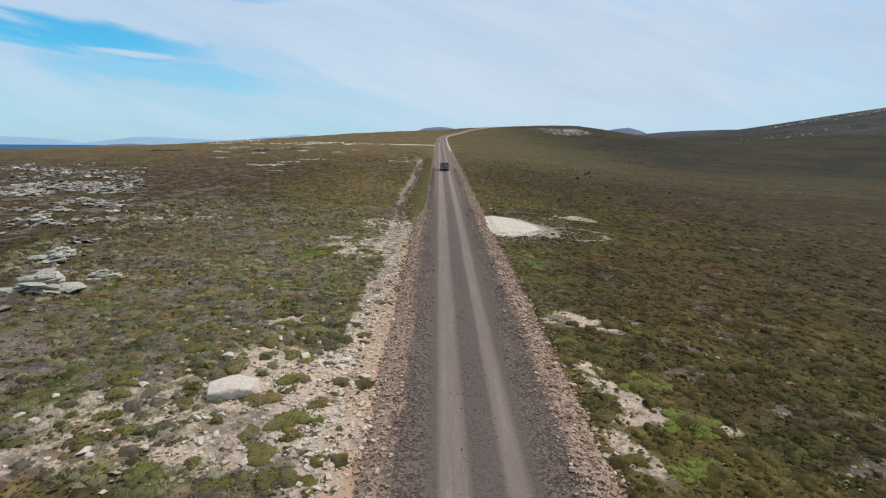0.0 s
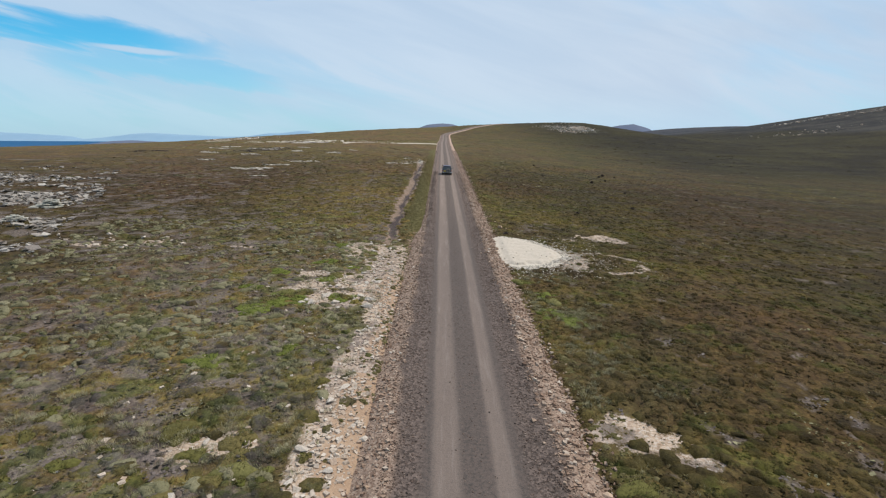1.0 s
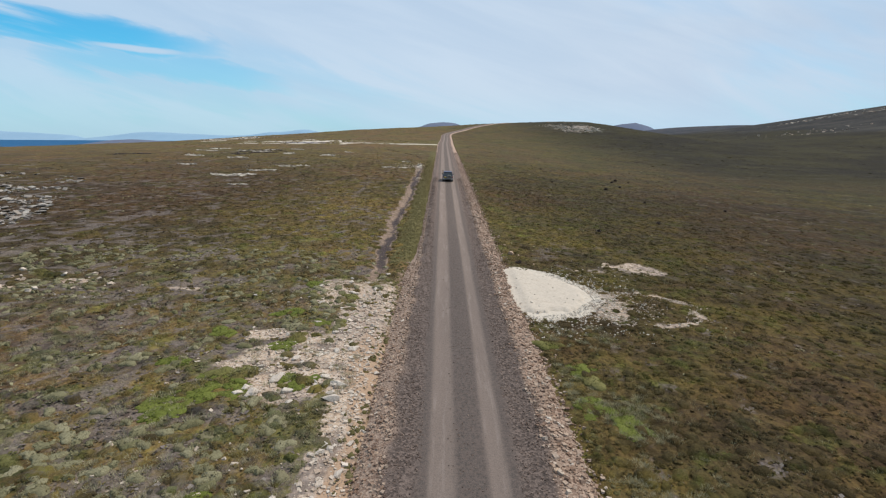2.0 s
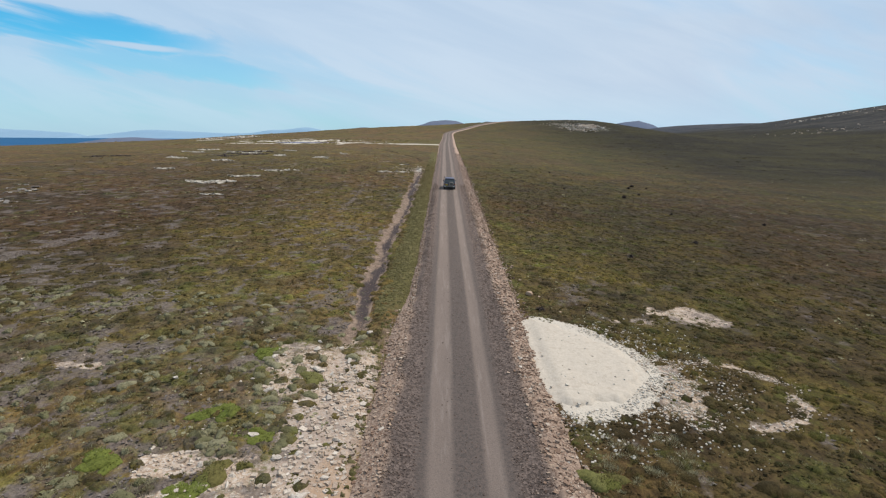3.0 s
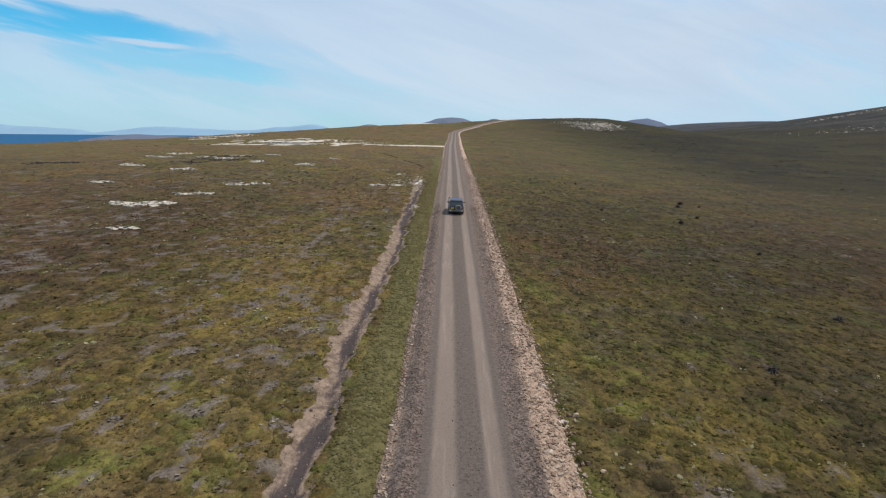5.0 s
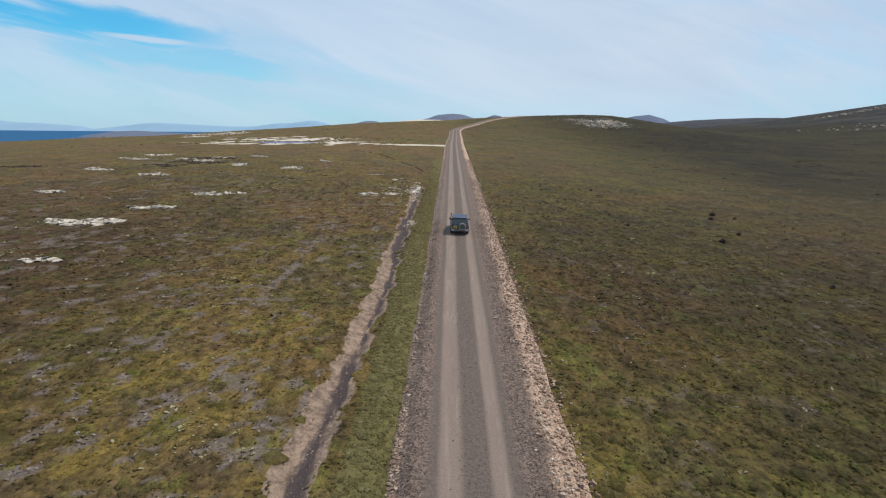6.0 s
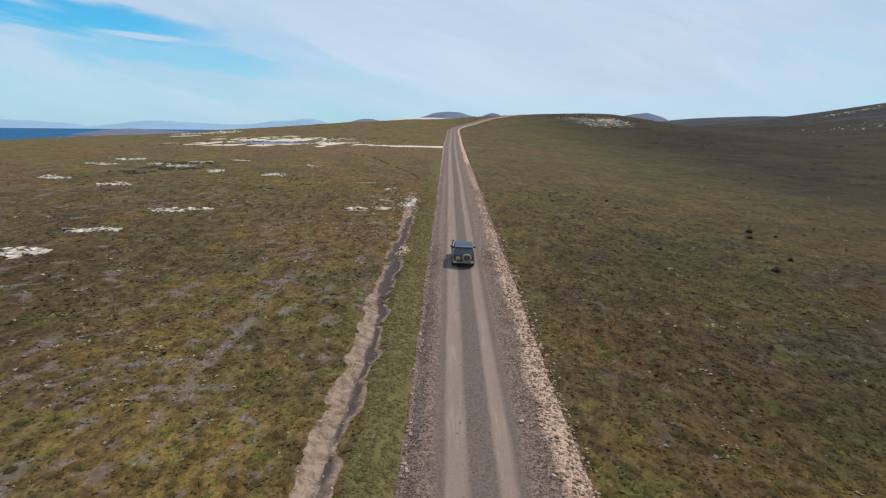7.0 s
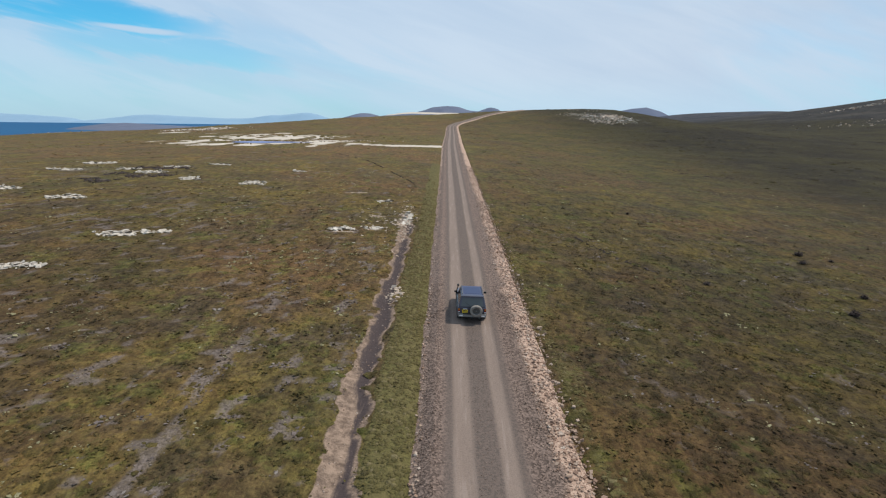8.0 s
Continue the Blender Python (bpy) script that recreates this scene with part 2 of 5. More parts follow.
def m_ground():
    m, n = material("heath_ground")
    p = n.add("ShaderNodeNewGeometry").outputs["Position"]
    cover = n.add("ShaderNodeAttribute", {"attribute_name": "cover"})
    rgb = n.add("ShaderNodeSeparateColor", None, Color=cover.outputs["Color"])
    stone, grass, soil = rgb.outputs
    sand = cover.outputs["Alpha"]
    bare = n.add("ShaderNodeAttribute", {"attribute_name": "bare"}).outputs["Fac"]
    dark = n.add("ShaderNodeAttribute", {"attribute_name": "dusk"}).outputs["Fac"]
    fine, tiny, mid = n.noise(p, 2.2, 5.0, 0.7), n.noise(p, 9.0, 3.0, 0.7), n.noise(p, 0.22, 5.0, 0.65)
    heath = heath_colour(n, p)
    heath = n.mix(n.math("MULTIPLY", n.ramp(n.noise(p, 0.55, 6.0, 0.72), 0.60, 0.70), 0.5), heath, (0.14, 0.115, 0.10))
    # dusk: painted shade that darkens the eastern ground's colour
    heath = n.mix(dark, heath, n.mix(1.0, heath, (0.80, 0.84, 0.80), "MULTIPLY"))
    px, py, pz = n.add("ShaderNodeSeparateXYZ", None, Vector=p).outputs
    # far hills: distance haze painted as blue-grey into the ground colour
    haze_blue = n.mix(n.noise(p, 0.02, 8.0, 0.75), (0.078, 0.100, 0.160), (0.170, 0.195, 0.262))
    heath = n.mix(n.ramp(py, 850.0, 1150.0, 0.0, 0.9), heath, haze_blue)
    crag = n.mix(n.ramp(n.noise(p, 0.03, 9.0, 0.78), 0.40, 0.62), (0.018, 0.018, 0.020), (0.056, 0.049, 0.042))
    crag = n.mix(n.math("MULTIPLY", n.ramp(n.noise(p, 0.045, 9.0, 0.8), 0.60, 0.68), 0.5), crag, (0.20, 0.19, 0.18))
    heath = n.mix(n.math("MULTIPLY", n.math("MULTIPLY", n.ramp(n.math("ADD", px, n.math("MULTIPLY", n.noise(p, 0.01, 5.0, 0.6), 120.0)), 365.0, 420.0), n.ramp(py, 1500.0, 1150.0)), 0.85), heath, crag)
    tor = n.math("MULTIPLY", n.math("MULTIPLY", n.ramp(px, 76.0, 98.0), n.ramp(px, 122.0, 112.0)), n.math("MULTIPLY", n.ramp(py, 390.0, 415.0), n.ramp(py, 480.0, 450.0)))
    heath = n.mix(n.math("MULTIPLY", tor, n.ramp(n.noise(p, 0.16, 9.0, 0.8), 0.52, 0.58)), heath, (0.40, 0.385, 0.36))
    # gaps between near cushions: shade put into the ground colour, in blotches
    near = n.ramp(n.add("ShaderNodeSeparateXYZ", None, Vector=p).outputs[1], 230.0, 120.0)
    heath = n.mix(n.math("MULTIPLY", near, n.ramp(n.noise(p, 3.4, 5.0, 0.75), 0.40, 0.62)), heath, n.mix(1.0, heath, (0.62, 0.58, 0.62), "MULTIPLY"))
    ragged = n.math("MULTIPLY", n.math("SUBTRACT", n.noise(p, 1.7, 8.0, 0.85), 0.5), 2.6)

    def edge(mask, lo=0.38, hi=0.55):
        free = n.math("MULTIPLY", mask, n.math("SUBTRACT", 1.6, mask))
        return n.ramp(n.math("ADD", mask, n.math("MULTIPLY", ragged, free)), lo, hi)

    litter = n.mix(n.ramp(n.noise(p, 6.0, 7.0, 0.82), 0.36, 0.64), (0.062, 0.049, 0.044), (0.258, 0.208, 0.183))
    litter = n.mix(n.math("MULTIPLY", n.ramp(n.noise(p, 1.1, 5.0, 0.7), 0.45, 0.62), 0.7), litter, (0.115, 0.092, 0.078))
    green = n.mix(n.ramp(n.noise(p, 5.0, 9.0, 0.85), 0.38, 0.62), (0.060, 0.054, 0.021), (0.142, 0.122, 0.046))
    green = n.mix(n.math("MULTIPLY", n.ramp(n.noise(p, 0.9, 6.0, 0.75), 0.46, 0.60), 0.65), green, n.mix(grass, heath, (0.150, 0.120, 0.052)))
    chips = n.add("ShaderNodeSeparateColor", None, Color=n.voronoi(p, 13.0, "F1", 1)).outputs[0]
    rock = n.mix(n.ramp(n.noise(p, 4.0, 6.0, 0.75), 0.35, 0.65), (0.32, 0.222, 0.154), (0.53, 0.410, 0.308))
    rock = n.mix(n.math("MULTIPLY", n.ramp(chips, 0.55, 0.9), 0.7), rock, (0.56, 0.49, 0.42))
    rock = n.mix(n.math("MULTIPLY", n.ramp(mid, 0.48, 0.6), 0.6), rock, (0.33, 0.26, 0.218))
    rock = n.mix(n.math("MULTIPLY", n.ramp(n.noise(p, 0.55, 7.0, 0.72), 0.50, 0.60), 0.75), rock, litter)
    mud = n.mix(n.ramp(n.noise(p, 2.2, 8.0, 0.8), 0.38, 0.62), (0.125, 0.088, 0.066), (0.300, 0.215, 0.158))
    wet = n.add("ShaderNodeAttribute", {"attribute_name": "wet"}).outputs["Fac"]
    seep = n.ramp(n.math("ADD", n.noise(n.mapping(p, (1, 0.22, 1)), 0.8, 7.0, 0.7), n.math("MULTIPLY", wet, 0.42)), 0.60, 0.74)
    mud = n.mix(n.math("MULTIPLY", n.ramp(soil, 0.60, 0.95), seep), mud, n.mix(n.noise(p, 5.0, 6.0, 0.8), (0.034, 0.026, 0.027), (0.098, 0.074, 0.068)))
    pale = n.mix(n.noise(p, 2.6, 7.0, 0.75), (0.42, 0.36, 0.29), (0.64, 0.57, 0.48))
    col = n.mix(n.math("MULTIPLY", edge(bare, 0.22, 0.95), 0.75), heath, litter)
    col = n.mix(edge(grass), col, green)
    col = n.mix(edge(stone), col, rock)
    cut = n.ramp(n.math("ADD", soil, n.math("MULTIPLY", n.math("MULTIPLY", ragged, 0.35), n.math("MULTIPLY", soil, n.math("SUBTRACT", 1.6, soil)))), 0.38, 0.52)
    col = n.mix(cut, col, mud)
    tear = n.math("MULTIPLY", n.math("SUBTRACT", n.noise(n.mapping(p, (1, 0.6, 1)), 0.55, 9.0, 0.8), 0.5), 3.4)
    shore = n.ramp(n.math("ADD", sand, n.math("MULTIPLY", tear, n.math("MULTIPLY", sand, n.math("SUBTRACT", 1.5, sand)))), 0.36, 0.48)
    col = n.mix(shore, col, pale)
    clay = n.add("ShaderNodeAttribute", {"attribute_name": "clay"}).outputs["Fac"]
    dirt = n.mix(n.noise(p, 3.0, 7.0, 0.75), (0.27, 0.170, 0.105), (0.47, 0.330, 0.225))
    col = n.mix(n.math("MULTIPLY", n.ramp(n.math("ADD", clay, n.math("MULTIPLY", n.math("MULTIPLY", ragged, 0.5), clay)), 0.30, 0.62), 0.9), col, dirt)
    h = n.math("ADD", n.math("MULTIPLY", fine, 0.7), n.math("MULTIPLY", tiny, 0.3))
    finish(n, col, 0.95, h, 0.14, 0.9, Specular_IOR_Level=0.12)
    return m


def m_island(name, colors, rough=0.9, grain=20.0, depth=0.02, spots=None, uphill=None):
    """Colour that varies from piece to piece of a joined mesh, with grain; uphill multiplies the colour further up the
    road.
    """
    m, n = material(name)
    geo = n.add("ShaderNodeNewGeometry")
    r = geo.outputs["Random Per Island"]
    ramp = n.add("ShaderNodeValToRGB", None, Fac=r)
    e = ramp.color_ramp.elements
    while len(e) < len(colors):
        e.new(0.5)
    for k, c in enumerate(colors):
        e[k].position, e[k].color = k / (len(colors) - 1), (*c, 1)
    g = n.noise(geo.outputs["Position"], grain, 4.0, 0.7)
    col = n.mix(n.ramp(g, 0.3, 0.75), ramp.outputs[0], n.mix(1.0, ramp.outputs[0], (0.58, 0.57, 0.56), "MULTIPLY"))
    if spots:
        col = n.mix(n.math("MULTIPLY", n.ramp(n.noise(geo.outputs["Position"], grain * 2.5, 3.0, 0.7), 0.6, 0.75), 0.5), col, spots)
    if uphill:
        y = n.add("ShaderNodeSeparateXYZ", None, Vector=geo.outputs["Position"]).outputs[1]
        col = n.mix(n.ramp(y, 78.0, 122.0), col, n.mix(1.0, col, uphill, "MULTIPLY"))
    finish(n, col, rough, g, depth, 0.8, Specular_IOR_Level=0.15)
    return m


def m_rock(name, a, b, stain=(0.16, 0.13, 0.11)):
    m, n = material(name)
    p = n.add("ShaderNodeTexCoord").outputs["Object"]
    rnd = n.add("ShaderNodeObjectInfo").outputs["Random"]
    g = n.noise(p, 6.0, 6.0, 0.7)
    col = n.mix(n.ramp(g, 0.3, 0.7), a, b)
    col = n.mix(n.math("MULTIPLY", rnd, 0.4), col, stain)
    col = n.mix(n.math("MULTIPLY", n.ramp(n.noise(p, 2.2, 6.0, 0.75), 0.54, 0.66), 0.7), col, stain)
    finish(n, col, 0.9, g, 0.03, 0.8, Specular_IOR_Level=0.2)
    return m


def m_road():
    m, n = material("gravel_road")
    p = n.add("ShaderNodeNewGeometry").outputs["Position"]
    at = n.add("ShaderNodeAttribute", {"attribute_name": "across"}).outputs["Fac"]
    wob = n.math("MULTIPLY", n.math("SUBTRACT", n.noise(n.mapping(p, (1, 0.12, 1)), 0.35, 3.0), 0.5), 0.30)
    u = n.math("ADD", at, wob)
    au = n.math("ABSOLUTE", u)
    grit = n.noise(p, 18.0, 4.0, 0.75)
    cells = n.voronoi(p, 13.0, "F1", 1)
    mid = n.noise(n.mapping(p, (1.5, 0.2, 1)), 0.8, 4.0)
    gravel = n.mix(n.add("ShaderNodeSeparateColor", None, Color=cells).outputs[0], (0.060, 0.044, 0.036), (0.205, 0.150, 0.122))
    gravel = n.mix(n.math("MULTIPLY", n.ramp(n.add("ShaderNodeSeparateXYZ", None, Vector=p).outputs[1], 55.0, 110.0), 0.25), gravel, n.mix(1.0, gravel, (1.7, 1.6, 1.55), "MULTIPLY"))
    packed = n.mix(mid, (0.192, 0.144, 0.116), (0.258, 0.195, 0.157))
    packed = n.mix(n.math("MULTIPLY", n.ramp(n.noise(p, 14.0, 7.0, 0.85), 0.46, 0.62), 0.55), packed, (0.125, 0.100, 0.087))
    packed = n.mix(n.math("MULTIPLY", n.ramp(n.noise(n.mapping(p, (5.0, 0.35, 1)), 0.9, 6.0, 0.7), 0.50, 0.66), 0.45), packed, (0.31, 0.245, 0.205))
    left = n.math("MULTIPLY", n.ramp(u, -1.34, -1.06), n.ramp(u, -0.54, -0.24, 1.0, 0.0))
    right = n.math("MULTIPLY", n.ramp(u, 0.50, 0.74), n.ramp(u, 1.06, 1.36, 1.0, 0.0))
    wear = n.math("MAXIMUM", left, right)
    fines = n.mix(grit, (0.128, 0.095, 0.078), (0.158, 0.118, 0.098))
    fines = n.mix(n.math("MULTIPLY", n.ramp(n.noise(p, 9.0, 8.0, 0.88), 0.47, 0.58), 0.8), fines, (0.062, 0.055, 0.048))
    fines = n.mix(n.math("MULTIPLY", n.ramp(n.noise(p, 21.0, 6.0, 0.85), 0.56, 0.66), 0.6), fines, (0.25, 0.205, 0.175))
    col = n.mix(n.ramp(au, 1.30, 1.80), fines, gravel)
    col = n.mix(wear, col, packed)
    bank = n.mix(n.add("ShaderNodeSeparateColor", None, Color=cells).outputs[1], (0.22, 0.138, 0.096), (0.45, 0.322, 0.236))
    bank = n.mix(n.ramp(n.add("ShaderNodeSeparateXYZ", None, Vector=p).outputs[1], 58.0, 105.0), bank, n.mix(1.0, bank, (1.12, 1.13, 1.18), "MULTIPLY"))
    col = n.mix(n.add("ShaderNodeAttribute", {"attribute_name": "bank"}).outputs["Fac"], col, bank)
    # road colour darker over its first stretch, easing off further along
    first_stretch = n.ramp(n.add("ShaderNodeSeparateXYZ", None, Vector=p).outputs[1], 85.0, 40.0)
    col = n.mix(first_stretch, col, n.mix(1.0, col, (0.80, 0.82, 0.85), "MULTIPLY"))
    h = n.math("ADD", grit, n.math("MULTIPLY", n.voronoi(p, 13.0), n.ramp(au, 1.2, 2.2)))
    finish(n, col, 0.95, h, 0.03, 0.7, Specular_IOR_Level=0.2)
    return m


def m_sea():
    m, n = material("sea_water")
    p = n.add("ShaderNodeNewGeometry").outputs["Position"]
    h = n.noise(p, 0.05, 5.0, 0.7)
    finish(n, n.mix(h, (0.006, 0.070, 0.17), (0.012, 0.095, 0.21)), 0.7, h, 1.0, 0.3, Specular_IOR_Level=0.12)
    return m


def m_plain(name, color, rough=0.6, metallic=0.0):
    m, n = material(name)
    finish(n, color, rough, None, metallic=metallic)
    return m


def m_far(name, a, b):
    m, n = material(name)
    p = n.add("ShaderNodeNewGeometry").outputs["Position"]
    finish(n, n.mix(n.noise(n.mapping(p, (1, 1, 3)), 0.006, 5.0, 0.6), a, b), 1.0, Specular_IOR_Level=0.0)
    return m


GROUND, ROAD, WATER = m_ground(), m_road(), m_sea()
# the ranges' haze is mixed into this pale blue base colour
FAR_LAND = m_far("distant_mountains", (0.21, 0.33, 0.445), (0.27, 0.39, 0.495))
POOL_WATER = m_plain("pool_water", (0.15, 0.19, 0.36), 0.55)
HEATHER = m_cushion()
VERGE = m_island("verge_grass", [(0.088, 0.077, 0.029), (0.124, 0.107, 0.041), (0.104, 0.090, 0.034), (0.18, 0.152, 0.075)], 0.95, 14.0, 0.04, (0.13, 0.13, 0.05), (1.08, 0.98, 1.0))
MOSS = m_island("green_cushions", [(0.105, 0.092, 0.030), (0.140, 0.122, 0.038), (0.165, 0.128, 0.050), (0.120, 0.122, 0.030), (0.185, 0.168, 0.062)], 0.95, 9.0, 0.06)
MOSS_BRIGHT = m_island("bright_moss", [(0.105, 0.128, 0.024), (0.160, 0.180, 0.038), (0.130, 0.142, 0.030)], 0.95, 12.0, 0.05)
STRAW_PALE = m_island("pale_grass", [(0.30, 0.275, 0.160), (0.42, 0.385, 0.245), (0.22, 0.205, 0.105), (0.36, 0.315, 0.200)], 0.9, 30.0, 0.01)
HUMMOCK = m_island("old_grass", [(0.20, 0.185, 0.100), (0.29, 0.262, 0.160), (0.155, 0.145, 0.070), (0.245, 0.215, 0.130)], 0.95, 22.0, 0.04)
STRAW = m_island("dry_grass", [(0.25, 0.228, 0.125), (0.36, 0.325, 0.195), (0.16, 0.150, 0.070)], 0.9, 30.0, 0.01)
DEAD = m_island("dead_grey_heath", [(0.095, 0.074, 0.066), (0.21, 0.172, 0.156), (0.14, 0.112, 0.100), (0.30, 0.258, 0.225)], 0.9, 30.0, 0.01)
TWIG = m_island("dead_twigs", [(0.035, 0.026, 0.022), (0.07, 0.055, 0.048), (0.05, 0.035, 0.03)], 0.9, 30.0, 0.01)
CHIP_DARK = m_island("dark_gravel", [(0.070, 0.050, 0.040), (0.128, 0.092, 0.073), (0.190, 0.138, 0.110), (0.118, 0.076, 0.058), (0.29, 0.222, 0.180)], 0.9, 30.0, 0.01)
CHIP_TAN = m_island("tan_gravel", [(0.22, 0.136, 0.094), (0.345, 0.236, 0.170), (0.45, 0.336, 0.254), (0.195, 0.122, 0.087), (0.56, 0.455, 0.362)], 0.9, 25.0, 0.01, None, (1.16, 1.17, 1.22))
CHIP_PALE = m_island("pale_stone_chips", [(0.39, 0.295, 0.220), (0.53, 0.430, 0.340), (0.61, 0.515, 0.420), (0.47, 0.352, 0.265), (0.71, 0.625, 0.530)], 0.9, 20.0, 0.01)
CHIP_WHITE = m_island("bleached_rock", [(0.48, 0.420, 0.345), (0.64, 0.575, 0.490), (0.56, 0.500, 0.420), (0.71, 0.650, 0.570), (0.36, 0.305, 0.250)], 0.9, 12.0, 0.01)
CHIP_GREY = m_island("grey_slabs", [(0.24, 0.205, 0.180), (0.39, 0.350, 0.305), (0.19, 0.162, 0.142), (0.50, 0.455, 0.400), (0.33, 0.280, 0.240)], 0.9, 9.0, 0.02)
STONE = m_rock("pale_stone", (0.48, 0.405, 0.335), (0.66, 0.585, 0.495), (0.24, 0.19, 0.155))
STONE_TAN = m_rock("tan_stone", (0.40, 0.27, 0.18), (0.56, 0.42, 0.31), (0.26, 0.16, 0.11))
LEDGE = m_rock("grey_ledge_stone", (0.30, 0.285, 0.235), (0.56, 0.53, 0.45), (0.13, 0.115, 0.085))
PAD = m_rock("crushed_shell", (0.46, 0.395, 0.32), (0.56, 0.49, 0.405), (0.40, 0.33, 0.26))

# ---- mesh helpers ----


def mesh_np(name, verts, quads=None, tris=None, mat=None, flat=False):
    """A mesh from numpy arrays of vertices and faces."""
    me = bpy.data.meshes.new(name)
    loops = [a.reshape(-1) for a in (quads, tris) if a is not None and len(a)]
    totals = np.concatenate([np.full(len(a), a.shape[1], np.int32) for a in (quads, tris) if a is not None and len(a)])
    flatl = np.concatenate(loops).astype(np.int32)
    me.vertices.add(len(verts))
    me.vertices.foreach_set("co", np.asarray(verts, np.float32).reshape(-1))
    me.loops.add(len(flatl))
    me.loops.foreach_set("vertex_index", flatl)
    me.polygons.add(len(totals))
    starts = np.concatenate(([0], np.cumsum(totals)[:-1])).astype(np.int32)
    me.polygons.foreach_set("loop_start", starts)
    me.polygons.foreach_set("loop_total", totals)
    me.polygons.foreach_set("use_smooth", np.full(len(totals), not flat))
    me.update(calc_edges=True)
    if mat:
        me.materials.append(mat)
    return me


def sheet(xs, ys):
    """Index quads of a grid with len(ys) rows of len(xs)."""
    nx, ny = len(xs), len(ys)
    i = np.arange(nx - 1)[None, :] + nx * np.arange(ny - 1)[:, None]
    return np.stack([i, i + 1, i + nx + 1, i + nx], -1).reshape(-1, 4)


def steps(start, end, first, ratio, biggest=1e9):
    out, step = [start], first
    while out[-1] < end:
        out.append(out[-1] + step)
        step = min(step * ratio, biggest)
    return out


# ---- the land ----


def patch(x, y, cx, cy, rx, ry, turn=0.0, seed=0, soft=0.0):
    """Soft ragged blotch, 1 inside."""
    c, s = math.cos(radians(turn)), math.sin(radians(turn))
    u, v = ((x - cx) * c + (y - cy) * s) / rx, (-(x - cx) * s + (y - cy) * c) / ry
    d = np.sqrt(u * u + v * v) + 0.75 * fbm(x, y * 1.6, max(1.3, min(rx, ry) * 0.9), 4, seed + 40)
    return 1 - smooth(d, 0.7 - soft, 1.15)


BLOTCHES = {  # centre x, y, half sizes, turn
    "stone": [(-8.4, 15.6, 4.6, 3.6, 20), (-12.6, 13.0, 1.8, 1.0, 50), (-7.0, 20.2, 2.4, 0.9, 0), (-8.3, 24.0, 1.3, 0.6, 10), (-7.3, 38.6, 2.7, 3.8, 0),
              (-6.6, 49.4, 2.6, 3.4, 20), (-9.3, 42.4, 1.6, 0.8, 10), (5.5, 25.4, 1.3, 1.1, -40), (6.9, 24.0, 0.7, 0.4, 0), (5.3, 18.8, 0.7, 1.7, 20),
              (5.9, 16.9, 0.8, 1.3, 30), (4.9, 14.4, 0.6, 1.6, 15), (8.2, 16.2, 0.7, 0.5, 0), (13.9, 58.4, 2.6, 1.7, -15), (11.0, 57.0, 0.9, 0.6, 0), (9.2, 56.8, 0.6, 0.4, 0),
              (-27.3, 48.0, 1.4, 0.6, 0), (-22.8, 49.6, 1.8, 0.6, 0), (-16.2, 48.5, 1.3, 0.5, 0), (-20.2, 29.8, 1.3, 0.8, 0), (-15.7, 48.4, 0.8, 0.5, 0),
              (-6.3, 135.6, 0.9, 6.0, 0), (-12.1, 130.0, 1.8, 0.7, 0), (-9.5, 138.0, 1.6, 0.7, 0), (-14.4, 152.5, 1.8, 0.7, 0), (-8.8, 131.5, 1.4, 0.6, 0)],
    "sand": [(-80, 268, 26, 22, 8), (-62, 290, 24, 22, -6), (-42, 256, 13, 20, 0), (-92, 318, 18, 22, 0), (-58, 240, 20, 12, 0),
             (-154, 408, 20, 14, 0), (-155, 378, 10, 6, 0), (-120, 352, 8, 3, 0),
             (-330, 528, 12, 8, 0), (-300, 510, 9, 5, 0)] ,
}

# low shelves of pale rock in the western heath: centre x, y, half sizes
SHELVES = ((-60.6, 147.5, 2.4, 1.3), (-65.6, 166.7, 3.0, 1.1), (-66.0, 176.7, 3.4, 1.2), (-50.2, 165.2, 2.6, 1.5), (-49.5, 172.0, 2.6, 1.2), (-41.2, 159.2, 1.6, 1.0), (-30.6, 156.7, 2.0, 1.5),
           (-27.7, 172.2, 1.3, 0.8), (-32.1, 125.3, 2.1, 0.8), (-28.8, 126.4, 1.5, 0.7), (-33.5, 114.8, 2.6, 0.8), (-35.8, 107.2, 4.0, 1.1), (-50.8, 123.0, 1.9, 0.8), (-47.6, 141.2, 2.3, 1.2),
           (-30.1, 94.2, 1.5, 0.5), (-12.3, 130.9, 1.2, 0.8), (-56.5, 169.5, 2.4, 1.0), (-44.0, 177.0, 2.2, 0.8), (-6.0, 137.6, 0.45, 3.2), (-8.9, 132.0, 1.3, 0.35), (-9.6, 147.0, 1.2, 0.4))


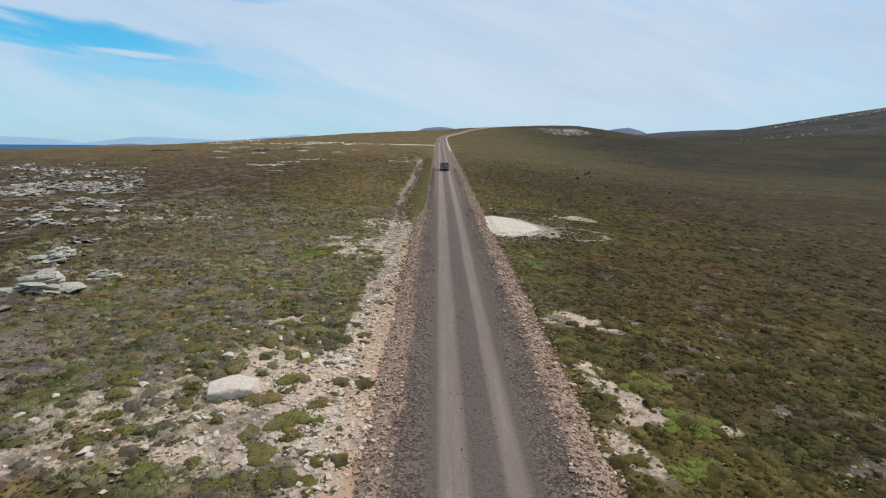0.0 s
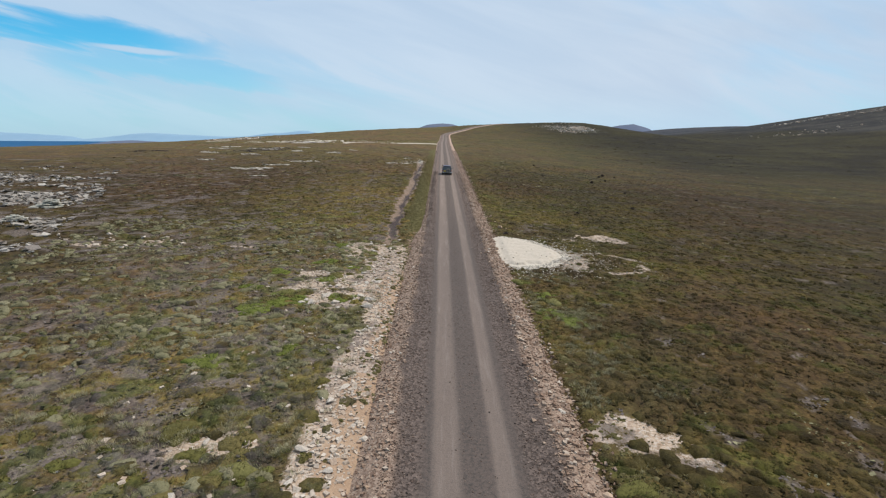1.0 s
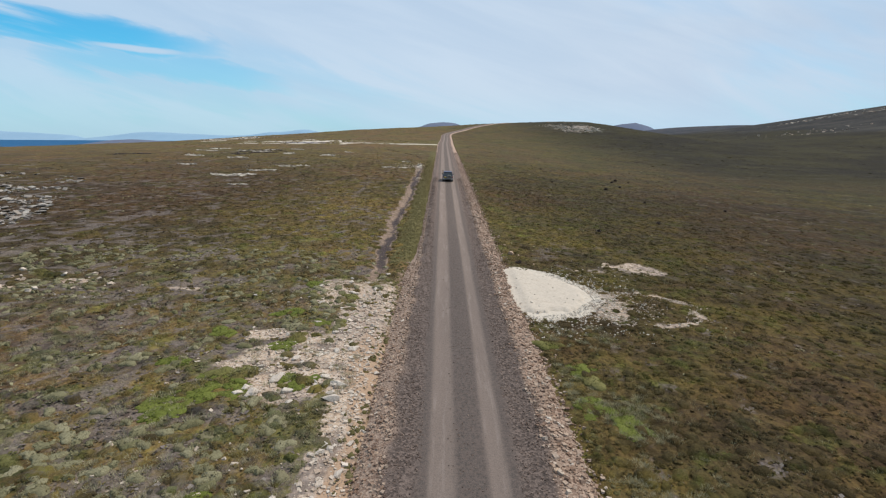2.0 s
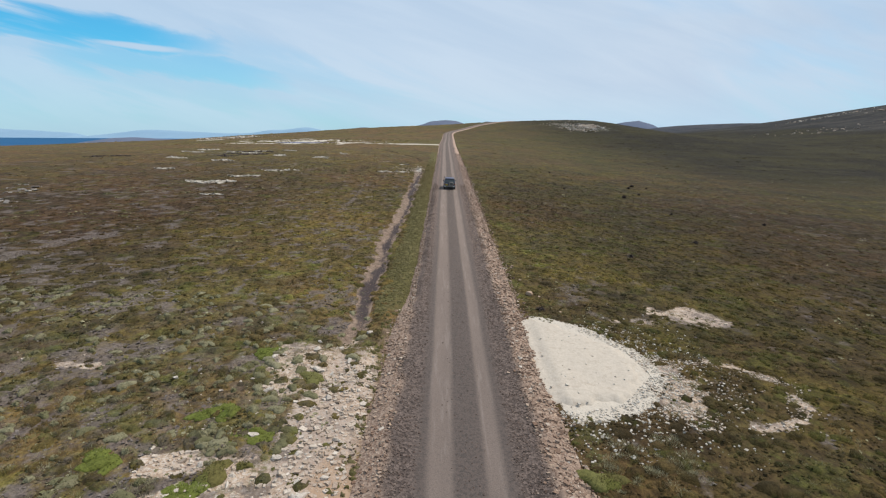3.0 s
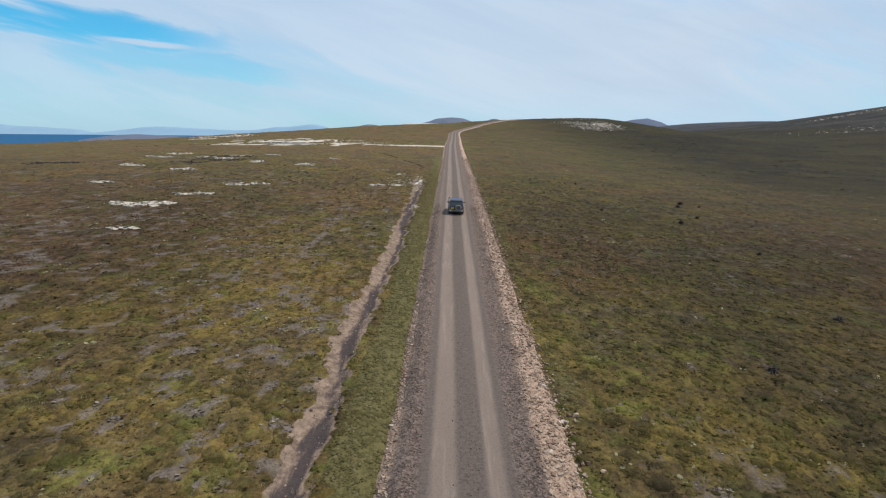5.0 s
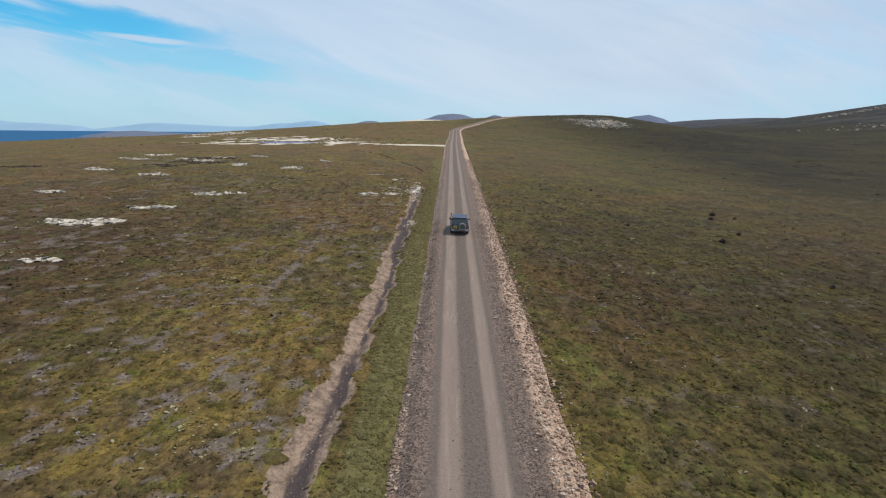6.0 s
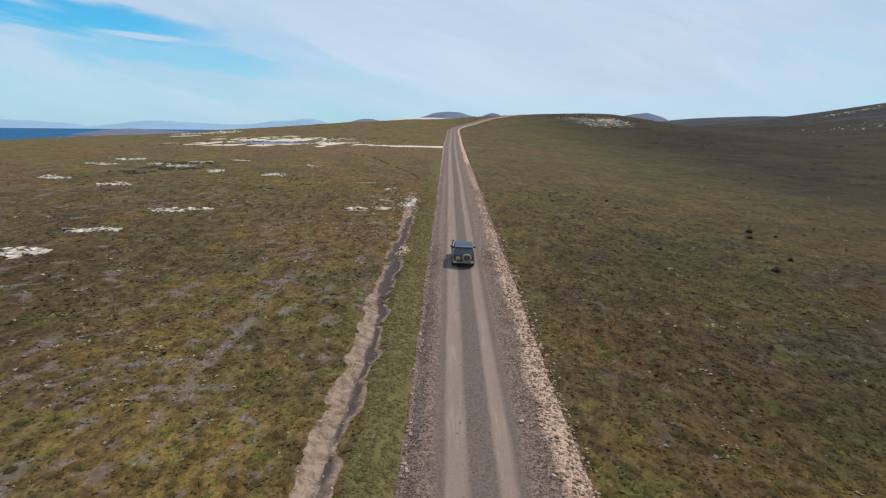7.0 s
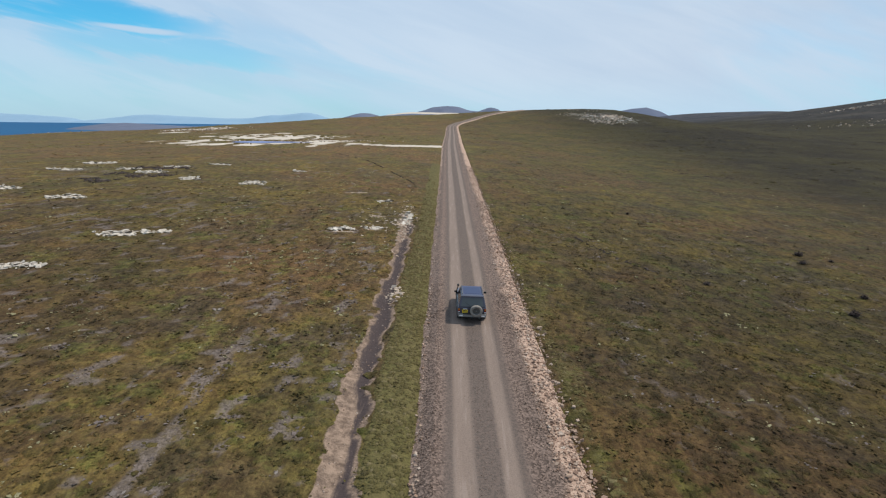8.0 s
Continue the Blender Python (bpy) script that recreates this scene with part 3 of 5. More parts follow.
def bare_at(x, y):
    """Grey litter between the cushions, in streaks; more of it on the stony near ground."""
    n = 0.62 * fbm(x * 1.1 - 0.2 * y, y * 0.8, 1.15, 4, 71) + 0.60 * fbm(x, y, 0.75, 3, 73) + 0.2 * fbm(x, y, 16, 2, 75)
    rough = 0.21 * (1 - smooth(y, 50, 85)) * smooth(-x, 1, 8) + 0.05 * smooth(y, 55, 75) * (1 - smooth(y, 105, 150)) * smooth(-x, 3, 8) + 0.04 * smooth(x, 6, 12)
    near = 0.85 * smooth(n + rough, 0.24, 0.46) * smooth(np.abs(x), 3.6, 6) * (1 - smooth(y, 160, 300)) * smooth(y, 3, 8)
    near = near * np.where(x > 0, 0.85 - 0.30 * smooth(y, 45, 80), 1.0)
    fleck = smooth(fbm(x * 0.9, y * 0.7, 0.75, 3, 79) + 0.25 * fbm(x, y, 9, 2, 80), 0.25, 0.42) * smooth(y, 40, 60) * (1 - smooth(y, 125, 170)) * smooth(np.abs(x), 5, 8)
    worn = 0.62 * patch(x, y, 8.4, 60.5, 1.6, 3.2, 10, 44) * smooth(fbm(x, y, 0.8, 3, 45), -0.25, 0.2)
    path = np.abs(x + 12.6 + 0.8 * fbm(x, y, 6, 2, 95))
    path = 0.9 * (1 - smooth(path, 0.15, 0.55)) * smooth(y, 84, 92) * (1 - smooth(y, 112, 122)) * smooth(fbm(x, y, 2.5, 3, 96), -0.3, 0.1)
    return np.maximum(np.maximum(near, np.maximum(worn, path)), fleck * np.where(x > 0, 0.50, 0.85))


def in_pad(x, y):
    """Signed depth inside the pale pad, in metres."""
    d = np.full_like(x, 99.0)
    pts = ((2.2, 57.0), (6.2, 55.0), (8.2, 52.6), (8.5, 49.8), (6.6, 47.4), (4.4, 46.5), (2.2, 48.0))
    for (ax, ay), (bx, by) in zip(pts, pts[1:] + pts[:1]):
        ex, ey = bx - ax, by - ay
        d = np.minimum(d, ((x - ax) * ey - (y - ay) * ex) / math.hypot(ex, ey))
    return d


def cover_at(x, y):
    """Shares of bare stone, green grass, soil and pale sand."""
    stone, grass, soil, sand = (np.zeros_like(x) for _ in range(4))
    n1 = fbm(x, y, 7, 4, 31)
    r = x - road_x(y)
    # stripped margin beside the road
    inner = smooth(-x, 3.3, 3.8) * (1 - smooth(y + 8 * n1, 44, 54))
    stone = np.maximum(stone, 0.85 * inner * (1 - smooth(-x + 1.5 * n1, 4.7, 6.4)))
    for cx, cy, rx, ry, turn in BLOTCHES["stone"]:
        stone = np.maximum(stone, (0.70 if cy < 47 and cx < 0 else 0.54) * patch(x, y, cx, cy, rx * (1.25 if cy < 30 else 0.95), ry * (1.25 if cy < 30 else 0.95), turn, int(cx * 3 + cy)))
    for cx, cy, rx, ry, turn in BLOTCHES["sand"]:
        torn = smooth(fbm(x, y * 0.4, 5.0, 4, int(cx + cy)), -0.24, 0.08)
        sand = np.maximum(sand, 1.0 * torn * patch(x, y, cx, cy, rx * 1.25, ry * 1.25, turn, int(cx * 3 + cy), 0.5))
    for cx, cy, rx, ry in SHELVES:
        torn = smooth(fbm(x * 0.7, y, 0.9, 3, int(cx + cy)), -0.25, 0.15)
        sand = np.maximum(sand, 0.75 * torn * patch(x, y, cx, cy, rx * 1.15, ry * 1.3, 0, int(cx * 3 + cy), 0.4))
    stone = stone * (1 - 0.34 * smooth(-x, 6.5, 10.5) * (1 - smooth(y, 26, 32)))
    # outcrops on the rise towards the sea
    field = patch(x, y, -43, 60, 13, 24, 12, 5) * smooth(fbm(x, y * 1.8, 6.0, 4, 81), -0.02, 0.22)
    field = np.maximum(field, patch(x, y, -62, 95, 16, 16, 0, 6) * smooth(fbm(x, y * 1.8, 6.0, 4, 82), 0.12, 0.34))
    stone = np.maximum(stone, field * 0.36)
    # ring of scattered chippings past the pale pad
    ring = np.hypot((x - 11.4) / 3.5, (y - 49.0) / 3.1) + 0.15 * n1
    stone = np.maximum(stone, np.exp(-((ring - 0.86) / 0.24) ** 2) * smooth(fbm(x, y, 1.1, 3, 83), -0.3, 0.1) * (0.55 + 0.6 * smooth(x, 9, 13)) * 0.55)
    stone = np.maximum(stone, 0.55 * patch(x, y, 8.6, 48.8, 2.0, 3.2, 0, 8))
    # verge and gully
    verge = smooth(y, 52, 60) * smooth(-r, 2.3, 2.7) * (1 - smooth(-r + 0.5 * n1, 4.4, 5.0)) * (1 - smooth(y + 12 * n1, 150, 225))
    verge = np.maximum(verge, 0.45 * smooth(r, 3.8, 4.3) * (1 - smooth(r + 2.0 * n1, 4.2, 5.8)))
    grass = np.maximum(grass, verge)
    d = np.abs(x - gully_x(y) + 0.10 + 0.25 * fbm(x, y, 3.2, 2, 91) + 0.60 * fbm(x, y * 0.8, 0.9, 3, 94))
    along = smooth(y, 47, 58) * (1 - smooth(y, 134, 141))
    soil = np.maximum(soil, along * (1 - smooth(d, 0.30, 0.92 + 0.4 * n1)))
    soil = np.maximum(soil, 0.45 * (1 - smooth(np.abs(x + 3.7 + 0.3 * n1), 0.2, 0.7)) * (1 - smooth(y, 54, 62)))
    grass = grass * (1 - soil)
    # pale side track and shore
    run = np.maximum(-x - 3, 0)
    half = np.maximum(3.8 - 0.08 * run, 1.2)
    side = (1 - smooth(np.abs(y - 241 + 0.6 * run - 0.03 * run ** 2) / half, 0.6, 1.3)) * smooth(-x, 1.6, 2.4) * (1 - smooth(-x, 25, 32))
    sand = np.maximum(sand, side)
    sand = np.maximum(sand, 0.9 * smooth(in_pad(x, y), -1.6, 0.2) * smooth(x, 3.6, 4.4))
    dunes = (1 - smooth(np.abs(x + 30 + 30 * fbm(x, y, 60, 2, 121)), 100, 150)) * smooth(y + 20 * fbm(x, y, 90, 3, 122), 1448, 1466) * (1 - smooth(y, 1530, 1580))
    sand = np.maximum(sand, dunes)
    c = coast(x, y)
    sand = np.maximum(sand, smooth(c, -24, -6) * (1 - smooth(c, 30, 60)) * smooth(y, 300, 800))
    return stone, grass, soil, sand


def build_land():
    half = steps(0, 16, 0.3, 1.0) + steps(16.4, 52, 0.5, 1.006) + steps(53, 4300, 1.0, 1.06, 110)
    xs = np.array([-v for v in half[:0:-1]] + half)
    ys = np.array([-v for v in steps(4.5, 260, 0.8, 1.12)[:0:-1]] + steps(4.5, 110, 0.35, 1.0) + steps(110.5, 4700, 0.45, 1.018, 90))
    gx, gy = np.meshgrid(xs, ys)
    z = ground_z(gx, gy)
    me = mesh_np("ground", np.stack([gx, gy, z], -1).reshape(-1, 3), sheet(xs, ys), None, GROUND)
    cov = np.stack([c.reshape(-1) for c in cover_at(gx, gy)], -1).astype(np.float32)
    me.attributes.new("cover", "FLOAT_COLOR", "POINT").data.foreach_set("color", cov.reshape(-1))
    me.attributes.new("bare", "FLOAT", "POINT").data.foreach_set("value", bare_at(gx, gy).astype(np.float32).reshape(-1))
    wet = 0.72 + 0.28 * np.maximum(smooth(gy, 54, 57) * (1 - smooth(gy, 64, 68)), smooth(gy, 101, 105) * (1 - smooth(gy, 122, 128)))
    wide = 0.42 + 0.35 * smooth(wet, 0.8, 1.0)
    wet = wet * np.exp(-((gx - gully_x(gy) - 0.22 + 0.3 * fbm(gx, gy, 2.2, 3, 92)) / wide) ** 2)
    me.attributes.new("wet", "FLOAT", "POINT").data.foreach_set("value", wet.astype(np.float32).reshape(-1))
    n1 = fbm(gx, gy, 7, 4, 31)
    clay = smooth(-gx, 3.1, 3.5) * (1 - smooth(-gx + 1.3 * n1, 4.1, 5.0)) * (1 - smooth(gy + 8 * n1, 36, 46)) * smooth(fbm(gx, gy, 3.0, 3, 87), -0.45, 0.05)
    me.attributes.new("clay", "FLOAT", "POINT").data.foreach_set("value", clay.astype(np.float32).reshape(-1))
    # how far the eastern ground's colour is darkened in place of shade
    kind = smooth(gx + 25 * fbm(gx, gy, 40, 3, 77), 2, 90) * smooth(gy, 20, 90)
    me.attributes.new("dusk", "FLOAT", "POINT").data.foreach_set("value", kind.astype(np.float32).reshape(-1))
    return tagged(new("ground", me), "rolling olive and brown heathland with bare stony patches", "ground", kind="structure")


def build_road():
    us = np.linspace(-4.3, 4.7, 76)
    ys = np.array([-v for v in steps(4.5, 60, 0.8, 1.1)[:0:-1]] + steps(4.5, 130, 0.4, 1.0) + steps(130.5, 640, 0.6, 1.02, 5))
    gu, gy = np.meshgrid(us, ys)
    gx = gu + road_x(gy)
    a = np.abs(gu) + 0.22 * fbm(gx, gy, 2.5, 3, 61) + west_edge(gu, gy) * smooth(np.abs(gu), 1.6, 2.2)
    z = land(gx * 0 + road_x(gy), gy) - 0.0354 * gu * (1 - smooth(gy, 250, 420)) + 0.14
    z = z + 0.03 * fbm(gx, gy, 0.8, 2, 62) * smooth(a, 1.4, 2.2) + 0.05 * np.exp(-((a - 2.5) / 0.35) ** 2)
    z = z - 0.55 * smooth(a, np.where(gu > 0, 2.9, 2.6), np.where(gu > 0, 4.7, 4.3))
    z = z - 0.02 * (np.exp(-((gu + 0.85) / 0.35) ** 2) + np.exp(-((gu - 0.85) / 0.35) ** 2))
    me = mesh_np("road", np.stack([gx, gy, z], -1).reshape(-1, 3), sheet(us, ys), None, ROAD)
    me.attributes.new("across", "FLOAT", "POINT").data.foreach_set("value", gu.astype(np.float32).reshape(-1))
    left = smooth(-gu + 0.5 * fbm(gx, gy, 1.5, 3, 63), 2.35, 2.75) * (1 - 0.75 * smooth(gy, 58, 74) * (1 - smooth(gy, 120, 170)))
    right = smooth(gu + 0.5 * fbm(gx, gy, 1.5, 3, 64), 2.45, 2.9)
    me.attributes.new("bank", "FLOAT", "POINT").data.foreach_set("value", np.maximum(left, right).astype(np.float32).reshape(-1))
    return tagged(new("road", me), "straight unpaved gravel road with two pale wheel tracks", "road", kind="structure")


ground = build_land()
road = build_road()


def build_sea():
    xs, ys = np.array([-4900, -3000, -1500, 0.0, 1500]), np.array([-3000, -1000, 0.0, 1000, 2500, 4900.0])
    gx, gy = np.meshgrid(xs, ys)
    me = mesh_np("sea", np.stack([gx, gy, np.full_like(gx, SEA)], -1).reshape(-1, 3), sheet(xs, ys), None, WATER)
    return tagged(new("sea", me), "deep blue sea beyond the coast", "water", kind="structure")


sea = build_sea()

# ---- pool and distance ----


def build_pool():
    a = np.linspace(0, 2 * np.pi, 64, endpoint=False)
    r = 1 + 0.18 * np.sin(3 * a + 1) + 0.10 * np.sin(7 * a)
    rings = np.linspace(0.02, 1, 6)[:, None] * r[None, :]
    x, y = -60 + 11.5 * rings * np.cos(a), 252 + 6.5 * rings * np.sin(a)
    z = np.full_like(x, POOL_Z + 0.06)
    i = np.arange(64)
    quads = np.concatenate([np.stack([k * 64 + i, k * 64 + (i + 1) % 64, (k + 1) * 64 + (i + 1) % 64, (k + 1) * 64 + i], -1) for k in range(5)])
    me = mesh_np("pool", np.stack([x, y, z], -1).reshape(-1, 3), quads, None, POOL_WATER)
    return tagged(new("pool_water", me), "shallow blue pool among pale sand", "water", kind="structure")


def build_range(name, x0, x1, y, peaks, label):
    """A far chain of mountains over the sea: a solid ridge with slopes on both sides."""
    xs = np.linspace(x0, x1, 160)
    top = np.full_like(xs, 8.0)
    for cx, h, w in peaks:
        top = top + h * np.exp(-0.5 * ((xs - cx) / w) ** 2)
    top = top * (1 + 0.16 * fbm(xs, xs * 0 + y, 260, 5, 33))
    fade = smooth(xs, x0, x0 + 150) * (1 - smooth(xs, x1 - 150, x1))
    rows = []
    for k, share in ((-260, 0.0), (-150, 0.35), (-70, 0.75), (0, 1.0), (90, 0.6), (200, 0.0)):
        wob = 1 + 0.25 * fbm(xs, xs * 0 + k * 3.1, 120, 3, 35)
        rows.append(np.stack([xs, np.full_like(xs, y + k), SEA - 1 + top * fade * share * (wob if 0 < share < 1 else 1)], -1))
    v = np.stack(rows)
    me = mesh_np(name, v.reshape(-1, 3), sheet(xs, rows), None, FAR_LAND)
    return tagged(new(name, me), label, "mountains", kind="structure")


pool = build_pool()
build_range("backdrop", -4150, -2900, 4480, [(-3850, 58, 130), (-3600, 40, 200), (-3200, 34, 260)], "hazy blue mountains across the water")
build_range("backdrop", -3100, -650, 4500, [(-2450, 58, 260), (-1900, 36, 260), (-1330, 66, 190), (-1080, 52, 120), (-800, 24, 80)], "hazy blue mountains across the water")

# ---- stones, scattered geometry ----

CUBE = np.array([(-1, -1, -1), (1, -1, -1), (1, 1, -1), (-1, 1, -1), (-1, -1, 1), (1, -1, 1), (1, 1, 1), (-1, 1, 1)], float)
CUBE_Q = np.array([(4, 5, 6, 7), (0, 1, 5, 4), (1, 2, 6, 5), (2, 3, 7, 6), (3, 0, 4, 7)])


def chips(name, x, y, z, size, mat, rng, flat=0.6):
    """Many small broken stones as one mesh."""
    n = len(x)
    v = CUBE[None] * (0.42 + 0.58 * rng.random((n, 8, 3))) * 0.5
    v = v * size[:, None, None] * np.stack([0.7 + 0.6 * rng.random(n), 0.7 + 0.6 * rng.random(n), flat * (0.6 + 0.7 * rng.random(n))], -1)[:, None, :]
    a, t = rng.random(n) * 6.283, rng.normal(0, 0.35, n)
    ca, sa, ct, st = np.cos(a)[:, None], np.sin(a)[:, None], np.cos(t)[:, None], np.sin(t)[:, None]
    vx, vy, vz = v[..., 0], v[..., 1], v[..., 2]
    vy, vz = vy * ct - vz * st, vy * st + vz * ct
    vx, vy = vx * ca - vy * sa, vx * sa + vy * ca
    verts = np.stack([vx + x[:, None], vy + y[:, None], vz + (z + size * 0.10)[:, None]], -1).reshape(-1, 3)
    quads = (CUBE_Q[None] + 8 * np.arange(n)[:, None, None]).reshape(-1, 4)
    return new(name, mesh_np(name, verts, quads, None, mat, flat=True))


def road_z(u, y):
    """Height of the road's surface at u metres right of its middle."""
    x = u + road_x(y)
    a = np.abs(u) + 0.22 * fbm(x, y, 2.5, 3, 61) + west_edge(u, y) * smooth(np.abs(u), 1.6, 2.2)
    z = land(x * 0 + road_x(y), y) - 0.0354 * u * (1 - smooth(y, 250, 420)) + 0.14
    return z + 0.05 * np.exp(-((a - 2.5) / 0.35) ** 2) - 0.55 * smooth(a, np.where(u > 0, 2.9, 2.6), np.where(u > 0, 4.7, 4.3))


def along_road(rng, n, lo, hi, power=1.0):
    return lo + (hi - lo) * rng.random(n) ** power


def scatter_gravel():
    rng = np.random.default_rng(3)
    n = 34000
    side = np.where(rng.random(n) < 0.5, -1, 1)
    y = along_road(rng, n, 5, 115, 1.25)
    inner = 1.45 + 0.25 * smooth(y, 48, 80)
    outer = np.where(side < 0, 2.75 - 0.15 * smooth(y, 55, 65), 2.8)
    u = side * (inner + (outer - inner) * rng.random(n) ** 0.75)
    tagged(chips("shoulder_gravel", u, y, road_z(u, y), 0.022 + 0.050 * rng.random(n) ** 2.5, CHIP_DARK, rng),
           "dark grey and purplish gravel along the road's shoulders", "gravel", kind="stuff")
    n = 27000
    side = np.where(rng.random(n) < 0.45, -1, 1)
    y = along_road(rng, n, 5, 190, 1.3)
    keep = (side > 0) | (y < 78) | (rng.random(n) < 0.25)
    side, y = side[keep], y[keep]
    n = len(y)
    width = np.where(side < 0, np.where(y < 57, 1.15, 0.30), 1.5)
    u = side * (2.5 + width * rng.random(n))
    x = u + road_x(y)
    z = np.maximum(road_z(u, y), ground_z(x, y))
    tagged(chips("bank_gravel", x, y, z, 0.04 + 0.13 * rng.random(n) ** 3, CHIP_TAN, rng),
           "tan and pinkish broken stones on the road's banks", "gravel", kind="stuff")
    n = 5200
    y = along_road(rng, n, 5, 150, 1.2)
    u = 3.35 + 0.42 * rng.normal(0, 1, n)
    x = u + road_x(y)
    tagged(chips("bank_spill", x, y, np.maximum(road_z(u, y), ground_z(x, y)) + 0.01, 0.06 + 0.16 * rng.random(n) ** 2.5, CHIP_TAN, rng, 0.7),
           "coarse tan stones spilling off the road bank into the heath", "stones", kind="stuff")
    n = 2500
    u, y = rng.normal(0, 0.30, n), along_road(rng, n, 5, 110)
    tagged(chips("crown_gravel", u, y, road_z(u, y), 0.02 + 0.035 * rng.random(n) ** 2, CHIP_DARK, rng),
           "loose grit between the wheel tracks", "gravel", kind="stuff")


def scatter_on_cover():
    rng = np.random.default_rng(5)
    n = 130000
    x, y = np.where(rng.random(n) < 0.75, -17 + 14 * rng.random(n), 3.8 + 13 * rng.random(n)), 6 + 56 * rng.random(n)
    stone, grass, soil, sand = cover_at(x, y)
    keep = rng.random(n) < 0.62 * smooth(stone, 0.42, 0.85) ** 1.5 + 0.02 * smooth(-x, 2, 6) * (x > -12) * (1 - smooth(y, 44, 54))
    x, y = x[keep], y[keep]
    tagged(chips("stone_litter", x, y, ground_z(x, y), 0.035 + 0.20 * rng.random(len(x)) ** 3.5, CHIP_PALE, rng, 0.45),
           "pale broken stones strewn over bare ground", "stones", kind="stuff")


def scatter_gully():
    rng = np.random.default_rng(17)
    n = 2600
    y = 50 + 92 * rng.random(n)
    x = gully_x(y) + rng.normal(-0.1, 0.45, n)
    keep = cover_at(x, y)[2] > 0.3
    x, y = x[keep], y[keep]
    tagged(chips("gully_stones", x, y, ground_z(x, y), 0.02 + 0.08 * rng.random(len(x)) ** 4, CHIP_TAN, rng), "small stones washed out in the gully", "stones", kind="stuff")
    n = 420
    t = rng.random(n)
    y = np.where(t < 0.22, rng.normal(113, 0.7, n), rng.normal(136, 4.5, n))
    x = np.where(t < 0.22, -5.0 + rng.normal(0, 0.30, n), -6.2 + rng.normal(0, 0.7, n) - 5.0 * (rng.random(n) < 0.3) * rng.random(n))
    tagged(chips("washed_stones", x, y, ground_z(x, y), 0.08 + 0.30 * rng.random(n) ** 2, CHIP_PALE, rng, 0.3), "pale stones exposed at the gully's edge", "stones", kind="stuff")


def scatter_far_rocks():
    rng = np.random.default_rng(15)
    spots = [(84, 456, 9, 14, 40, 0.8), (88, 417, 9, 12, 60, 0.7), (94, 402, 9, 10, 110, 1.0), (108, 437, 8, 16, 170, 1.4), (98, 452, 14, 16, 60, 0.8), (103, 424, 8, 12, 120, 1.3), (104, 500, 16, 20, 30, 0.8), (430, 645, 40, 14, 90, 2.2), (490, 600, 40, 16, 90, 2.4), (560, 560, 60, 30, 120, 2.6), (330, 500, 60, 30, 60, 1.4),
             (-62, 262, 26, 5, 60, 0.6), (-34, 262, 10, 4, 60, 0.6), (-150, 400, 30, 16, 90, 1.4), (-330, 525, 40, 10, 18, 1.2), (-24, 49, 9, 2, 60, 0.3)]
    xs, ys, sz = [], [], []
    for cx, cy, rx, ry, n, size in spots:
        xs.append(rng.normal(cx, rx * 0.5, n)), ys.append(rng.normal(cy, ry * 0.5, n)), sz.append(size * (0.4 + 1.2 * rng.random(n) ** 2))
    x, y, z = np.concatenate(xs), np.concatenate(ys), np.concatenate(sz)
    tagged(chips("hill_rocks", x, y, ground_z(x, y), z, CHIP_PALE, rng, 0.5), "pale rocks strewn over the far slopes", "rocks", kind="stuff")
    xs, ys, sz = [], [], []
    for cx, cy, rx, ry in SHELVES:
        k = int(52 * rx * ry) + 16
        a, d = rng.random(k) * 6.283, np.sqrt(rng.random(k))
        xs.append(cx + rx * d * np.cos(a)), ys.append(cy + 1.1 * ry * d * np.sin(a) + 0.25 * np.sin(4 * d * np.cos(a))), sz.append(0.10 + 0.62 * rng.random(k) ** 2.6)
    x, y, z = np.concatenate(xs), np.concatenate(ys), np.concatenate(sz)
    tagged(chips("shelf_rocks", x, y, ground_z(x, y), z, CHIP_WHITE, rng, 0.16), "pale flat rocks on low shelves in the heath", "rocks", kind="stuff")
    # low slabs that break through the heath on the rise
    n = 17000
    y = 63 + rng.normal(0, 18, n)
    x = -40 - 0.62 * (y - 52) + rng.normal(0, 8, n)
    keep = (rng.random(n) < smooth(fbm(x * 0.5, y * 1.3, 5.0, 4, 81), -0.16, 0.30)) & (x < -29 - 0.45 * (y - 45)) & (y < 102)
    x, y = x[keep], y[keep]
    tagged(chips("low_slabs", x, y, ground_z(x, y) + 0.02, 0.12 + 0.80 * rng.random(len(x)) ** 3.6, CHIP_GREY, rng, 0.22),
           "low grey slabs breaking through the heath", "rocks", kind="stuff")


def hull(rng, sx, sy, sz, n=16, boxy=0.0):
    """An angular stone from the hull of random points, its foot near z = 0."""
    bm = bmesh.new()
    for _ in range(n):
        v = rng.normal(size=3)
        v = v / np.linalg.norm(v)
        if boxy:
            v = v / np.max(np.abs(v)) ** boxy
        bm.verts.new((v[0] * sx / 2, v[1] * sy / 2, (v[2] * 0.5 + 0.32) * sz))
    out = bmesh.ops.convex_hull(bm, input=bm.verts)
    bmesh.ops.delete(bm, geom=[g for g in out["geom_interior"] if isinstance(g, bmesh.types.BMVert)], context="VERTS")
    return bm


def mesh_of(name, bm, mat, bevel=0.0):
    if bevel:
        bmesh.ops.bevel(bm, geom=bm.edges[:], offset=bevel, segments=1, affect="EDGES", profile=0.6)
    me = bpy.data.meshes.new(name)
    bm.to_mesh(me)
    bm.free()
    if mat:
        me.materials.append(mat)
    return me


